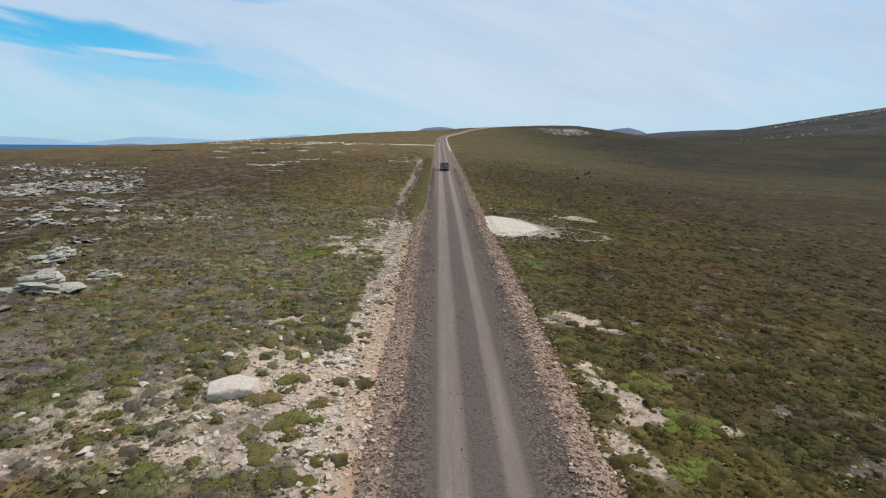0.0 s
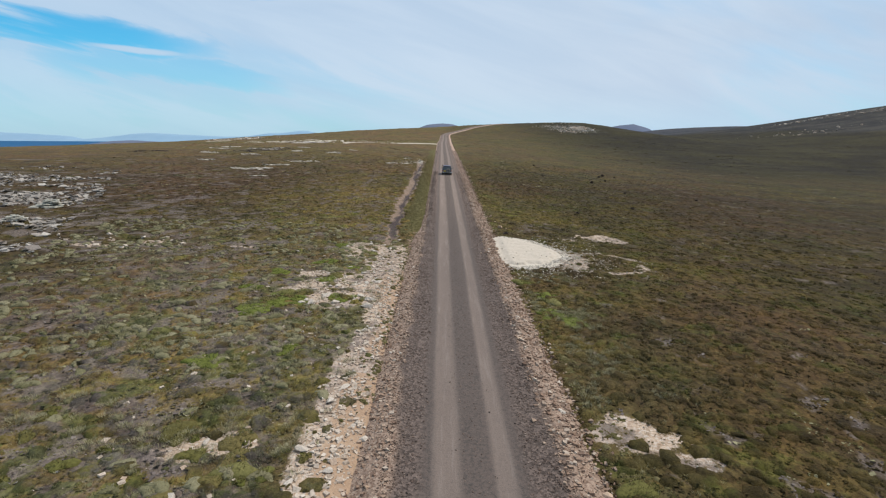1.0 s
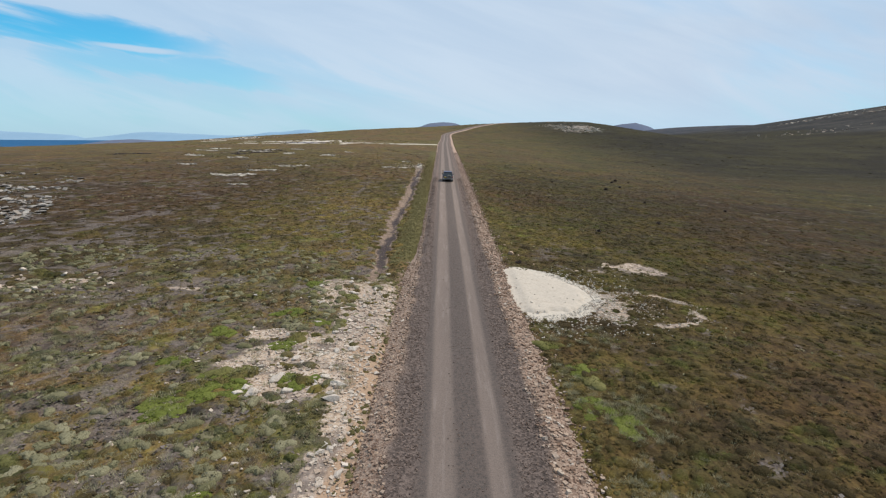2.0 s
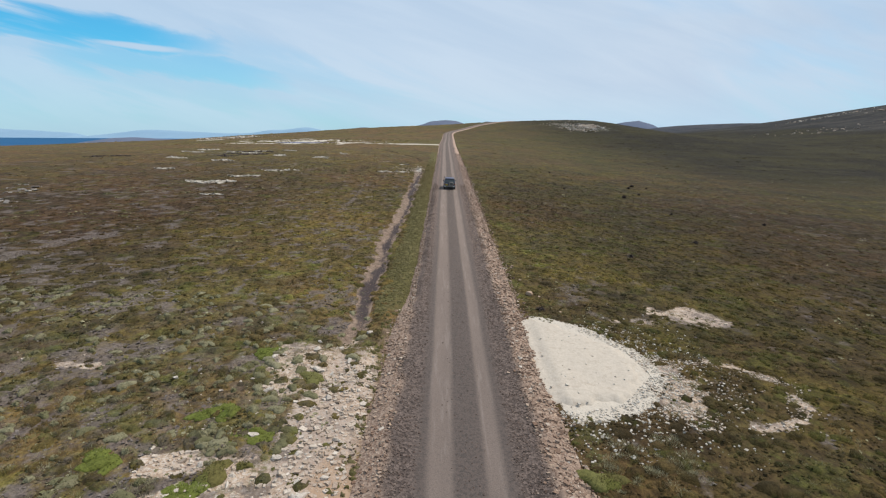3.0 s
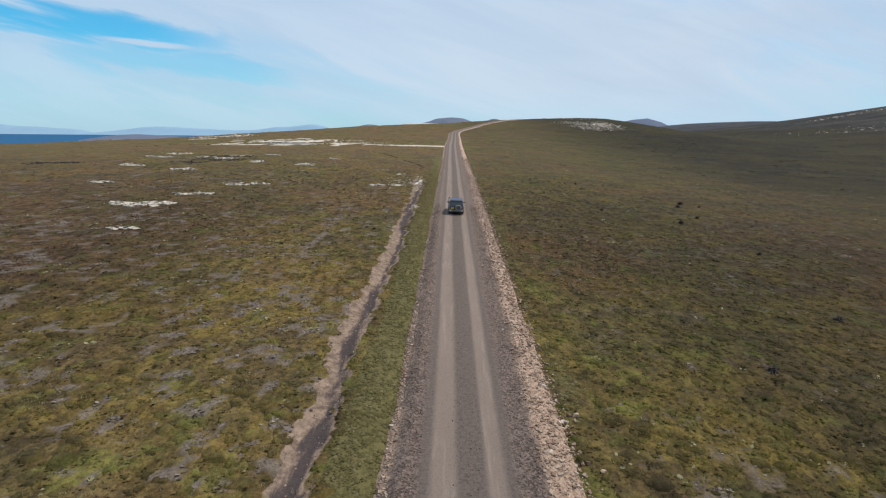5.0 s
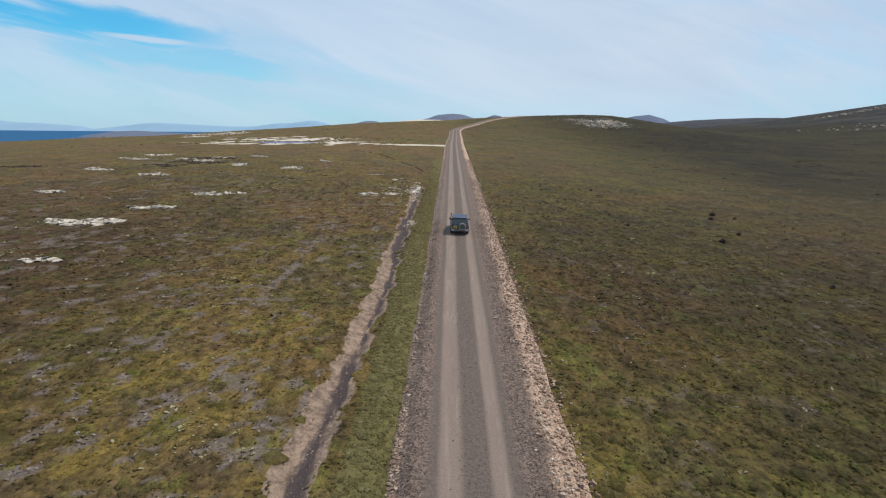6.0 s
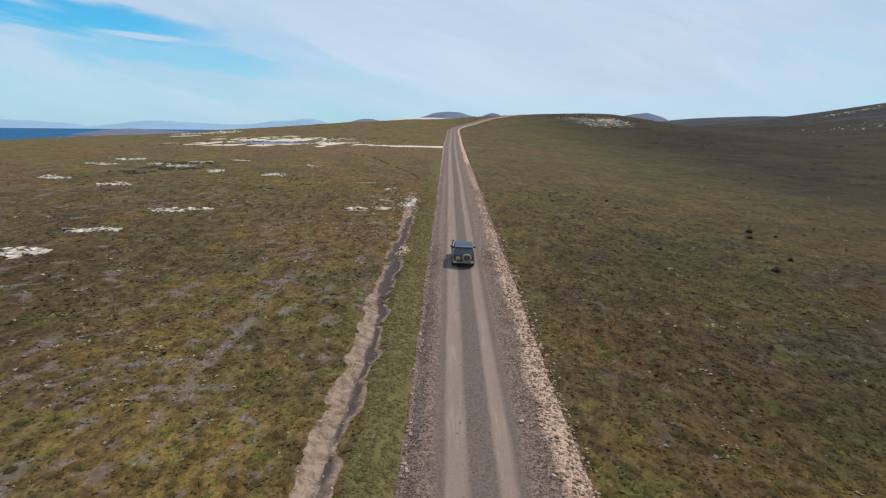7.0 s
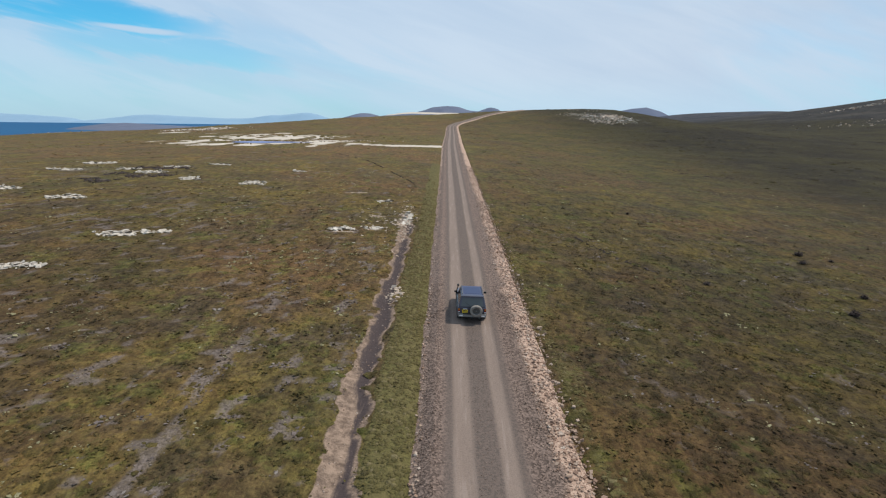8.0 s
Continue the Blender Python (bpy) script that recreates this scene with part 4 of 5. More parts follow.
def part(name, bm, mat, parent, label="", bevel=0.0, smooth_faces=False):
    me = mesh_of(name, bm, mat, bevel)
    if smooth_faces:
        me.polygons.foreach_set("use_smooth", [True] * len(me.polygons))
    ob = new(name, me)
    ob.parent = parent
    return tagged(ob, label)


def build_rocks():
    rng = np.random.default_rng(8)
    kinds = [mesh_of("rock", hull(rng, 1.0 + 0.5 * rng.random(), 0.8, 0.42 + 0.2 * rng.random(), 15, 0.5), STONE, 0.02) for _ in range(12)]
    tan = [mesh_of("rock", hull(rng, 1.1, 0.9, 0.75, 16, 0.3), STONE_TAN, 0.02) for _ in range(3)]

    def rock(x, y, size, turn, meshes, label, group="loose stones beside the road", sink=0.06):
        ob = new("rock", meshes[int(rng.integers(len(meshes)))])
        z = float(ground_z(x, y))
        ob.matrix_world = pose(x, y, z - sink * size, rng.normal(0, 5), rng.normal(0, 5), turn) @ Matrix.Diagonal((size, size, size, 1))
        tagged(ob, label, "rock", group)

    pale = "angular pale stone lying on bare ground"
    for x, y, size in ((-7.2, 44.1, 0.75), (-7.4, 37.9, 0.95), (-8.0, 36.9, 0.8), (-5.0, 37.8, 1.0), (-5.0, 36.8, 0.9), (-6.8, 37.2, 0.7), (-8.5, 36.8, 0.6), (-8.0, 21.7, 0.6),
                       (-8.2, 24.2, 0.45), (-6.6, 20.1, 0.9), (-4.4, 18.0, 0.5), (-5.2, 15.8, 0.4), (-5.3, 14.0, 0.45), (-4.4, 12.3, 0.4), (-8.6, 14.0, 0.4), (-11.1, 13.4, 0.6),
                       (-13.9, 16.3, 0.5), (-13.5, 14.8, 0.55), (-9.6, 13.7, 0.4), (-6.6, 13.3, 0.55), (-4.9, 19.9, 0.7), (-5.6, 20.3, 0.6), (-3.5, 17.5, 0.45), (-4.6, 28.0, 0.55),
                       (-4.7, 33.5, 0.5), (-5.2, 22.5, 0.45), (-6.4, 26.5, 0.4), (5.7, 49.0, 0.3), (-8.3, 38.9, 0.5), (-6.0, 40.6, 0.45), (-5.4, 43.2, 0.5)):
        rock(x, y, size * 0.62, rng.random() * 360, kinds, pale)
    made = 0
    while made < 130:
        x, y = -15 + 12 * rng.random(), 8 + 48 * rng.random()
        if rng.random() < cover_at(np.array([x]), np.array([y]))[0][0] - 0.10:
            rock(x, y, 0.16 + 0.30 * rng.random() ** 2, rng.random() * 360, kinds, pale)
            made += 1
    for x, y, size in ((4.75, 60.4, 0.52), (4.45, 66.9, 0.30), (5.3, 60.0, 0.2), (4.6, 63.6, 0.2), (6.1, 57.4, 0.2), (3.6, 20.5, 0.35), (3.7, 22.6, 0.3), (3.9, 18.6, 0.3), (4.2, 108.0, 0.35), (4.4, 125.0, 0.3)):
        rock(x, y, size, rng.random() * 360, tan, "rounded orange-tan stone on the green verge")

    # the large slab
    slab = new("boulder", mesh_of("boulder", hull(np.random.default_rng(9), 1.75, 1.15, 0.62, 64, 0.78), STONE, 0.02))
    slab.matrix_world = pose(-8.3, 17.1, float(ground_z(-8.3, 17.1)) - 0.03, 4, -3, 14)
    tagged(slab, "large flat pale boulder on stony ground", "boulder")

    # layered ledges: flat beds of stone stacked over one another
    for x, y, turn, size, seed in ((-22.3, 26.8, 6, 1.0, 1), (-25.2, 32.9, 16, 0.95, 2), (-20.6, 29.7, 10, 0.5, 3), (-35.0, 44.5, 10, 0.7, 4), (-40.0, 62.0, 5, 0.9, 5), (-46.0, 57.5, 0, 0.8, 6),
                                   (-36.5, 49.0, 8, 0.6, 7), (-38.0, 55.0, 14, 0.6, 8)):
        one = np.random.default_rng(300 + seed)
        outcrop = new("rock_outcrop")
        outcrop.matrix_world = pose(x, y, float(ground_z(x, y)), 0, 0, turn)
        tagged(outcrop, "layered pale grey rock ledge rising from the heath", "outcrop", "ledges on the rise")
        for k in range(30):
            level = k // 5
            wide = (2.3 - 0.24 * level) * (0.36 + 0.6 * one.random()) * size
            slab = part("slab", hull(one, wide, wide * (0.42 + 0.2 * one.random()), (0.15 + 0.16 * one.random()) * size, 18, 0.8), LEDGE, outcrop)
            slab.matrix_local = pose(one.normal(0, 0.72 - 0.08 * level) * size, one.normal(0.07 * level, 0.26) * size, (0.135 * level - 0.05 + 0.05 * one.random()) * size, one.normal(5, 5), one.normal(-4, 5), one.normal(0, 18))


def build_pad():
    xs, ys = np.arange(2.4, 10.6, 0.12), np.arange(44.5, 59.5, 0.14)
    gx, gy = np.meshgrid(xs, ys)
    d = in_pad(gx, gy) + 0.5 * fbm(gx, gy, 1.6, 4, 51) + 0.55 * fbm(gx, gy, 0.5, 3, 53)
    z = ground_z(gx, gy) - 0.30 + 0.46 * smooth(d, -0.5, 0.7) + 0.04 * fbm(gx, gy, 0.6, 3, 52)
    w = smooth(gx, 3.0, 4.4)
    z = w * z + (1 - w) * np.minimum(z, road_z(gx, gy) + 0.05 - 0.3 * (1 - smooth(gx, 2.7, 3.1)))
    me = mesh_np("gravel_pad", np.stack([gx, gy, z], -1).reshape(-1, 3), sheet(xs, ys), None, PAD)
    tagged(new("gravel_pad", me), "spread of white crushed gravel beside the road", "gravel", kind="structure")
    rng = np.random.default_rng(12)
    n = 22000
    x, y = 3.4 + 9 * rng.random(n), 43.5 + 15 * rng.random(n)
    dd = in_pad(x, y)
    keep = rng.random(n) < np.where(dd > 0, 0.012, np.exp(dd / 1.3) * 0.9 * smooth(57.5 - y + 0.8 * x, 6, 10))
    x, y = x[keep], y[keep]
    tagged(chips("pad_stones", x, y, np.maximum(ground_z(x, y), ground_z(x, y) - 0.30 + 0.46 * smooth(in_pad(x, y), -0.5, 0.7)), 0.03 + 0.10 * rng.random(len(x)) ** 2.2, CHIP_WHITE, rng),
           "white stones spilling from the pad into the grass", "stones", kind="stuff")
    n = 17000
    x, y = 7.5 + 8.5 * rng.random(n), 44.0 + 10.5 * rng.random(n)
    ring = np.hypot((x - 11.4) / 3.5, (y - 49.0) / 3.1) + 0.22 * fbm(x, y, 2.0, 3, 85)
    thick = 0.55 * np.exp(-((ring - 0.88) / 0.13) ** 2) * (0.5 + 0.5 * smooth(x, 10, 13)) + 0.10 * (ring < 0.9) + 0.35 * np.exp(-((x - 8.9) / 1.0) ** 2) * (np.abs(y - 48.8) < 3.4)
    keep = (rng.random(n) < thick * smooth(fbm(x, y, 0.9, 3, 86), -0.25, 0.2)) & (in_pad(x, y) < 0)
    x, y = x[keep], y[keep]
    tagged(chips("ring_stones", x, y, ground_z(x, y) + 0.02, 0.03 + 0.10 * rng.random(len(x)) ** 2.5, CHIP_PALE, rng, 0.4),
           "pale chippings strewn in a ring on the heath", "stones", kind="stuff")


# ---- plants ----


def leaf_quads(bx, by, bz, ang, el, ln, wd):
    """Small pointed leaves from their feet, as vertices in fours."""
    dx, dy, f, h = np.cos(ang), np.sin(ang), ln * np.cos(el), ln * np.sin(el)
    a = np.stack([bx, by, bz], -1)
    b = np.stack([bx + dx * f * 0.55 - dy * wd, by + dy * f * 0.55 + dx * wd, bz + h * 0.7], -1)
    c = np.stack([bx + dx * f, by + dy * f, bz + h], -1)
    d = np.stack([bx + dx * f * 0.55 + dy * wd, by + dy * f * 0.55 - dx * wd, bz + h * 0.7], -1)
    return np.stack([a, b, c, d], -2).reshape(-1, 3)


def cushions(name, x, y, wide, tall, mat, rng, label, category="heath", leaves=9):
    """Low uneven domes of heath with small leaves standing off them, as one mesh, foot just under the ground."""
    n, k = len(x), 6
    z = ground_z(x, y)
    a = np.arange(k) / k * 2 * np.pi
    ang = a[None] + rng.random(n)[:, None] * 6.283 + rng.normal(0, 0.18, (n, k))
    out = 0.5 * wide[:, None] * (0.60 + 0.75 * rng.random((n, k)))
    stretch = 0.75 + 0.6 * rng.random(n)[:, None]
    low = np.stack([x[:, None] + out * np.cos(ang) * stretch, y[:, None] + out * np.sin(ang), np.broadcast_to(z[:, None] - 0.06, (n, k))], -1)
    shr = 0.55 + 0.28 * rng.random((n, k))
    up = np.stack([x[:, None] + out * shr * np.cos(ang) * stretch, y[:, None] + out * shr * np.sin(ang), z[:, None] + tall[:, None] * (0.45 + 0.5 * rng.random((n, k)))], -1)
    tip = np.stack([x + rng.normal(0, 0.1, n) * wide, y + rng.normal(0, 0.1, n) * wide, z + tall], -1)[:, None]
    v = np.concatenate([low, up, tip], 1).reshape(-1, 3)
    i = np.arange(k)
    q = np.stack([i, (i + 1) % k, k + (i + 1) % k, k + i], -1)
    t = np.stack([k + i, k + (i + 1) % k, np.full(k, 2 * k)], -1)
    base = (2 * k + 1) * np.arange(n)[:, None, None]
    quads, tris = (q[None] + base).reshape(-1, 4), (t[None] + base).reshape(-1, 3)
    # leaves over the dome and past its rim
    la, lr = rng.random((n, leaves)) * 6.283, np.sqrt(rng.random((n, leaves))) * 1.05
    bx = x[:, None] + 0.5 * wide[:, None] * lr * np.cos(la) * stretch
    by = y[:, None] + 0.5 * wide[:, None] * lr * np.sin(la)
    bz = z[:, None] + tall[:, None] * np.clip(1 - lr ** 2.2, 0, 1) * 0.9 - 0.01
    ln = (0.05 + 0.13 * wide[:, None]) * (0.6 + 0.8 * rng.random((n, leaves)))
    lv = leaf_quads(bx, by, bz, la + rng.normal(0, 0.7, (n, leaves)), 0.10 + 0.35 * rng.random((n, leaves)), ln, ln * (0.22 + 0.2 * rng.random((n, leaves))))
    quads = np.concatenate([quads, np.arange(len(lv)).reshape(-1, 4) + len(v)])
    me = mesh_np(name, np.concatenate([v, lv]), quads, tris, mat)
    return tagged(new(name, me), label, category, kind="stuff")


def domes(name, x, y, wide, tall, mat, rng, label, category="moss", leaves=46):
    """Rounded close-grown cushions, finer than the heath's, with short leaves over them."""
    n, k = len(x), 14
    shape = ((1.0, -0.25), (0.96, 0.25), (0.84, 0.58), (0.60, 0.85), (0.30, 0.98))
    a = np.arange(k) / k * 2 * np.pi
    z = ground_z(x, y)
    p1, p2 = rng.random((n, 1)) * 6.283, rng.random((n, 1)) * 6.283
    lobe = 1 + 0.30 * np.sin(2 * a[None] + p1) + 0.20 * np.sin(3 * a[None] + p2) + 0.10 * np.sin(5 * a[None] + p1 * 2) + rng.normal(0, 0.06, (n, k))
    rings = []
    for r, h in shape:
        out = 0.5 * wide[:, None] * r * lobe
        rings.append(np.stack([x[:, None] + out * np.cos(a), y[:, None] + out * np.sin(a), z[:, None] + tall[:, None] * (h + rng.normal(0, 0.05, (n, k)))], -1))
    tip = np.stack([x, y, z + tall], -1)[:, None]
    v = np.concatenate(rings + [tip], 1)
    count, i = v.shape[1], np.arange(k)
    q = np.concatenate([np.stack([j * k + i, j * k + (i + 1) % k, (j + 1) * k + (i + 1) % k, (j + 1) * k + i], -1) for j in range(len(shape) - 1)])
    t = np.stack([(len(shape) - 1) * k + i, (len(shape) - 1) * k + (i + 1) % k, np.full(k, count - 1)], -1)
    base = count * np.arange(n)[:, None, None]
    la, lr = rng.random((n, leaves)) * 6.283, np.sqrt(rng.random((n, leaves))) * 1.02
    lv = leaf_quads(x[:, None] + 0.5 * wide[:, None] * lr * np.cos(la), y[:, None] + 0.5 * wide[:, None] * lr * np.sin(la), z[:, None] + tall[:, None] * np.clip(1 - lr ** 3, 0, 1) - 0.01,
                    la + rng.normal(0, 0.8, (n, leaves)), 0.3 + 0.7 * rng.random((n, leaves)), 0.05 + 0.06 * rng.random((n, leaves)), 0.010 + 0.010 * rng.random((n, leaves)))
    v = v.reshape(-1, 3)
    quads = np.concatenate([(q[None] + base).reshape(-1, 4), np.arange(len(lv)).reshape(-1, 4) + len(v)])
    me = mesh_np(name, np.concatenate([v, lv]), quads, (t[None] + base).reshape(-1, 3), mat)
    return tagged(new(name, me), label, category, kind="stuff")


def tufts(name, x, y, reach, blades, mat, rng, label, category="grass"):
    """Tussocks of thin bent blades as one mesh."""
    n = len(x)
    z = np.broadcast_to(ground_z(x, y)[:, None], (n, blades)) + 0.02
    spread = reach[:, None] * 0.5
    bx, by = x[:, None] + rng.normal(0, 1, (n, blades)) * spread, y[:, None] + rng.normal(0, 1, (n, blades)) * spread
    ang = np.arctan2(by - y[:, None], bx - x[:, None]) + rng.normal(0, 0.5, (n, blades))
    ln = reach[:, None] * (0.5 + 0.7 * rng.random((n, blades)))
    v = leaf_quads(bx, by, z, ang, 0.5 + 0.8 * rng.random((n, blades)), ln, 0.002 + 0.003 * rng.random((n, blades)))
    return tagged(new(name, mesh_np(name, v, np.arange(len(v)).reshape(-1, 4), None, mat)), label, category, kind="stuff")


def sprigs(x, y, rng, name="heath_sprigs", mat=None, label="fine twiggy heath sprays over the ground"):
    """Fine twiggy heath: small leafy sprays on the ground, as one mesh."""
    n, k = len(x), 5
    z = ground_z(x, y)[:, None]
    reach = (0.07 + 0.13 * rng.random(n) ** 1.5)[:, None] * (1 + 0.5 * smooth(y, 60, 160))[:, None]
    ox, oy = rng.normal(0, 0.16, (n, k)), rng.normal(0, 0.16, (n, k))
    ang, el = rng.random((n, k)) * 6.283, 0.06 + 0.28 * rng.random((n, k))
    ln = reach * (0.6 + 0.8 * rng.random((n, k)))
    wd = ln * (0.25 + 0.25 * rng.random((n, k)))
    bx, by = x[:, None] + ox, y[:, None] + oy
    dx, dy = np.cos(ang), np.sin(ang)
    h = ln * np.sin(el)
    f = ln * np.cos(el)
    a = np.stack([bx, by, z - 0.03 + 0 * h], -1)
    b = np.stack([bx + dx * f * 0.55 - dy * wd, by + dy * f * 0.55 + dx * wd, z + h * 0.6], -1)
    c = np.stack([bx + dx * f, by + dy * f, z + h * (0.8 + 0.3 * rng.random((n, k)))], -1)
    d = np.stack([bx + dx * f * 0.55 + dy * wd, by + dy * f * 0.55 - dx * wd, z + h * 0.6], -1)
    v = np.stack([a, b, c, d], 2).reshape(-1, 3)
    q = np.arange(n * k * 4).reshape(-1, 4)
    return tagged(new(name, mesh_np(name, v, q, None, mat or HEATHER)), label, "heath", kind="stuff")


DRAIN_EAST = ((8.6, 137.8), (11.9, 133.3), (13.2, 129.3), (15.0, 124.4), (17.1, 121.7), (18.3, 120.0), (19.2, 118.4))
DRAIN_WEST = ((-27.6, 207.7), (-18.9, 195.0), (-10.1, 172.3), (-5.6, 161.3))


def scatter_plants():
    rng = np.random.default_rng(21)
    n = 116000
    y = 5 + 215 * rng.random(n) ** 1.25
    x = rng.normal(0, 1, n) * (11 + 0.17 * y) + np.where(rng.random(n) < 0.5, -6, 6)
    stone, grass, soil, sand = cover_at(x, y)
    open_ground = np.maximum.reduce([0.86 * smooth(stone, 0.25, 0.6), smooth(soil, 0.25, 0.5), smooth(sand, 0.3, 0.6), 0.55 * smooth(grass, 0.3, 0.7), 0.62 * smooth(bare_at(x, y), 0.2, 0.6), smooth(y, 85, 185)])
    keep = (np.abs(x) > 4.0) & (np.abs(x) < 80) & (rng.random(n) > open_ground) & (in_pad(x, y) < -0.4)
    x, y = x[keep], y[keep]
    few = rng.random(len(x)) < 0.37
    sprigs(x[~few], y[~few], rng)
    x, y = x[few], y[few]
    wide = 0.22 + 0.62 * rng.random(len(x)) ** 2.4
    tall = (0.03 + wide * (0.06 + 0.16 * rng.random(len(x)) ** 1.5)) * (1 - 0.78 * smooth(y, 45, 125))
    cushions("heath_cushions", x, y, wide, tall, HEATHER, rng, "low olive and brown heath cushions covering the ground", "heath", 3)

    # taller clumps that mottle the far slopes
    n = 9000
    y = 170 + 480 * rng.random(n) ** 1.3
    x = (rng.random(n) - 0.5) * 1.9 * y * (0.35 + 0.65 * rng.random(n))
    stone, grass, soil, sand = cover_at(x, y)
    keep = (np.abs(x - road_x(y)) > 6) & (sand < 0.2) & (pool_bed(x, y) < 0.1) & (rng.random(n) < smooth(y, 160, 240)) & (rng.random(n) < 0.35 + smooth(fbm(x, y, 40, 4, 99), -0.1, 0.3))
    x, y = x[keep], y[keep]
    wide = (0.5 + 1.3 * rng.random(len(x)) ** 2) * (0.8 + y / 500)
    cushions("far_heath", x, y, wide, 0.03 + 0.07 * wide * rng.random(len(x)), HEATHER, rng, "clumps of heath on the far slopes", "heath", 2)

    # dead grey twigs on the bare litter
    n = 52000
    y = 6 + 150 * rng.random(n) ** 1.3
    x = rng.normal(0, 1, n) * (10 + 0.15 * y) - 4
    keep = (np.abs(x) > 4.2) & (rng.random(n) < 0.9 * smooth(bare_at(x, y), 0.25, 0.65)) & (in_pad(x, y) < -0.4) & (cover_at(x, y)[2] < 0.3) & (cover_at(x, y)[0] < 0.4)
    sprigs(x[keep], y[keep], rng, "dead_sprigs", DEAD, "dead grey twigs on bare litter")

    n = 17000
    y = along_road(rng, n, 6, 190, 1.1)
    x = np.where(rng.random(n) < 0.65, -2.5 - 2.4 * rng.random(n), 4.0 + 1.6 * rng.random(n) ** 1.5)
    stone, grass, soil, sand = cover_at(x, y)
    keep = (rng.random(n) < smooth(grass, 0.25, 0.6) * (1 - 0.97 * smooth(y, 115, 180))) & (soil < 0.3) & (in_pad(x, y) < -0.3)
    x, y = x[keep], y[keep]
    wide = 0.12 + 0.22 * rng.random(len(x))
    cushions("verge_grass", x, y, wide, 0.01 + 0.035 * rng.random(len(x)), VERGE, rng, "short green grass on the roadside verge", "grass", 5)

    # pale dead wisps among the living heath
    n = 24000
    y = 12 + 170 * rng.random(n) ** 1.2
    x = rng.normal(0, 1, n) * (12 + 0.20 * y)
    stone, grass, soil, sand = cover_at(x, y)
    keep = (np.abs(x) > 5.0) & ((x < 0) | (rng.random(n) < 0.3)) & (rng.random(n) < 0.08 + 0.7 * smooth(fbm(x * 0.6, y, 5, 4, 103), 0.12, 0.34)) & (in_pad(x, y) < -0.4) & (soil < 0.2) & (grass < 0.4)
    sprigs(x[keep], y[keep], rng, "pale_wisps", STRAW, "pale dead wisps among the living heath")

    # bright mossy cushions on the stony ground
    spots = ((-8.7, 38.6, 0.9), (-6.4, 38.0, 0.8), (-9.8, 37.4, 1.6), (-7.4, 42.0, 1.1), (-7.9, 36.2, 1.2), (-6.0, 48.1, 0.9), (6.9, 19.4, 1.2), (7.3, 16.3, 1.1), (-5.8, 15.2, 0.8),
             (-5.9, 12.5, 0.8), (-6.9, 12.3, 0.8), (-6.9, 22.9, 1.4), (-8.9, 38.0, 0.8), (5.8, 15.8, 0.7), (-10.2, 17.4, 0.6), (-9.6, 17.1, 0.5), (-11.5, 15.2, 0.7), (-10.6, 14.4, 0.8),
             (-9.2, 12.6, 0.7), (-12.4, 17.5, 0.6), (-7.3, 16.6, 0.5), (-6.4, 17.9, 0.5), (-8.1, 18.5, 0.5), (-9.9, 19.6, 0.5), (4.9, 22.6, 0.6), (6.2, 22.0, 0.7), (4.6, 42.6, 0.9), (5.4, 38.9, 1.0))
    xs, ys = [], []
    for cx, cy, r in spots:
        k = 1 + int(3 * r * r)
        a, d = rng.random(k) * 6.283, 0.7 * r * np.sqrt(rng.random(k))
        xs.append(cx + d * np.cos(a)), ys.append(cy + 0.8 * d * np.sin(a))
    xs.append(-14.5 + 9.5 * rng.random(44)), ys.append(9 + 17 * rng.random(44))
    x, y = np.concatenate(xs), np.concatenate(ys)
    wide = 0.30 + 0.65 * rng.random(len(x)) ** 1.7
    domes("mossy_cushions", x, y, wide * 1.15, 0.05 + 0.11 * wide * (0.5 + 0.8 * rng.random(len(x))), MOSS, rng, "rounded green mossy cushions on stony ground", leaves=120)

    # low bright green moss
    spots = ((-9.6, 37.0, 1.3), (-10.6, 35.6, 0.9), (-6.6, 38.0, 0.7), (-8.0, 41.0, 0.6), (-7.2, 44.0, 0.5), (-9.0, 45.5, 0.6), (5.2, 40.0, 0.7), (5.0, 37.0, 0.9), (5.9, 35.6, 0.7), (6.8, 19.2, 1.0),
             (7.3, 16.3, 1.0), (6.2, 14.0, 0.6), (-7.4, 31.0, 0.5), (-12.0, 39.0, 0.7), (-11.2, 42.4, 0.6), (-8.6, 50.5, 0.6), (-10.6, 29.6, 0.6))
    xs, ys = [], []
    for cx, cy, r in spots:
        k = 5 + int(9 * r * r)
        a, d = rng.random(k) * 6.283, r * np.sqrt(rng.random(k))
        xs.append(cx + d * np.cos(a)), ys.append(cy + 0.8 * d * np.sin(a))
    x, y = np.concatenate(xs), np.concatenate(ys)
    domes("bright_moss", x, y, 0.35 + 0.5 * rng.random(len(x)), 0.04 + 0.06 * rng.random(len(x)), MOSS_BRIGHT, rng, "low bright green moss between stones")

    # dark grass strip at the foot of the western bank
    n = 190
    x, y = -3.7 + rng.normal(0, 0.22, n), 27 + 30 * rng.random(n)
    cushions("bank_foot_grass", x, y, 0.12 + 0.2 * rng.random(n), 0.03 + 0.06 * rng.random(n), VERGE, rng, "dark grass along the foot of the road bank", "grass", 5)

    # beige hummocks of old grass over the stony rise
    n = 3400
    x, y = -30 + 25.5 * rng.random(n), 8 + 50 * rng.random(n)
    keep = (rng.random(n) < 0.15 + 0.85 * smooth(fbm(x, y, 4.0, 3, 141), -0.08, 0.2)) & (cover_at(x, y)[0] < 0.66)
    x, y = x[keep], y[keep]
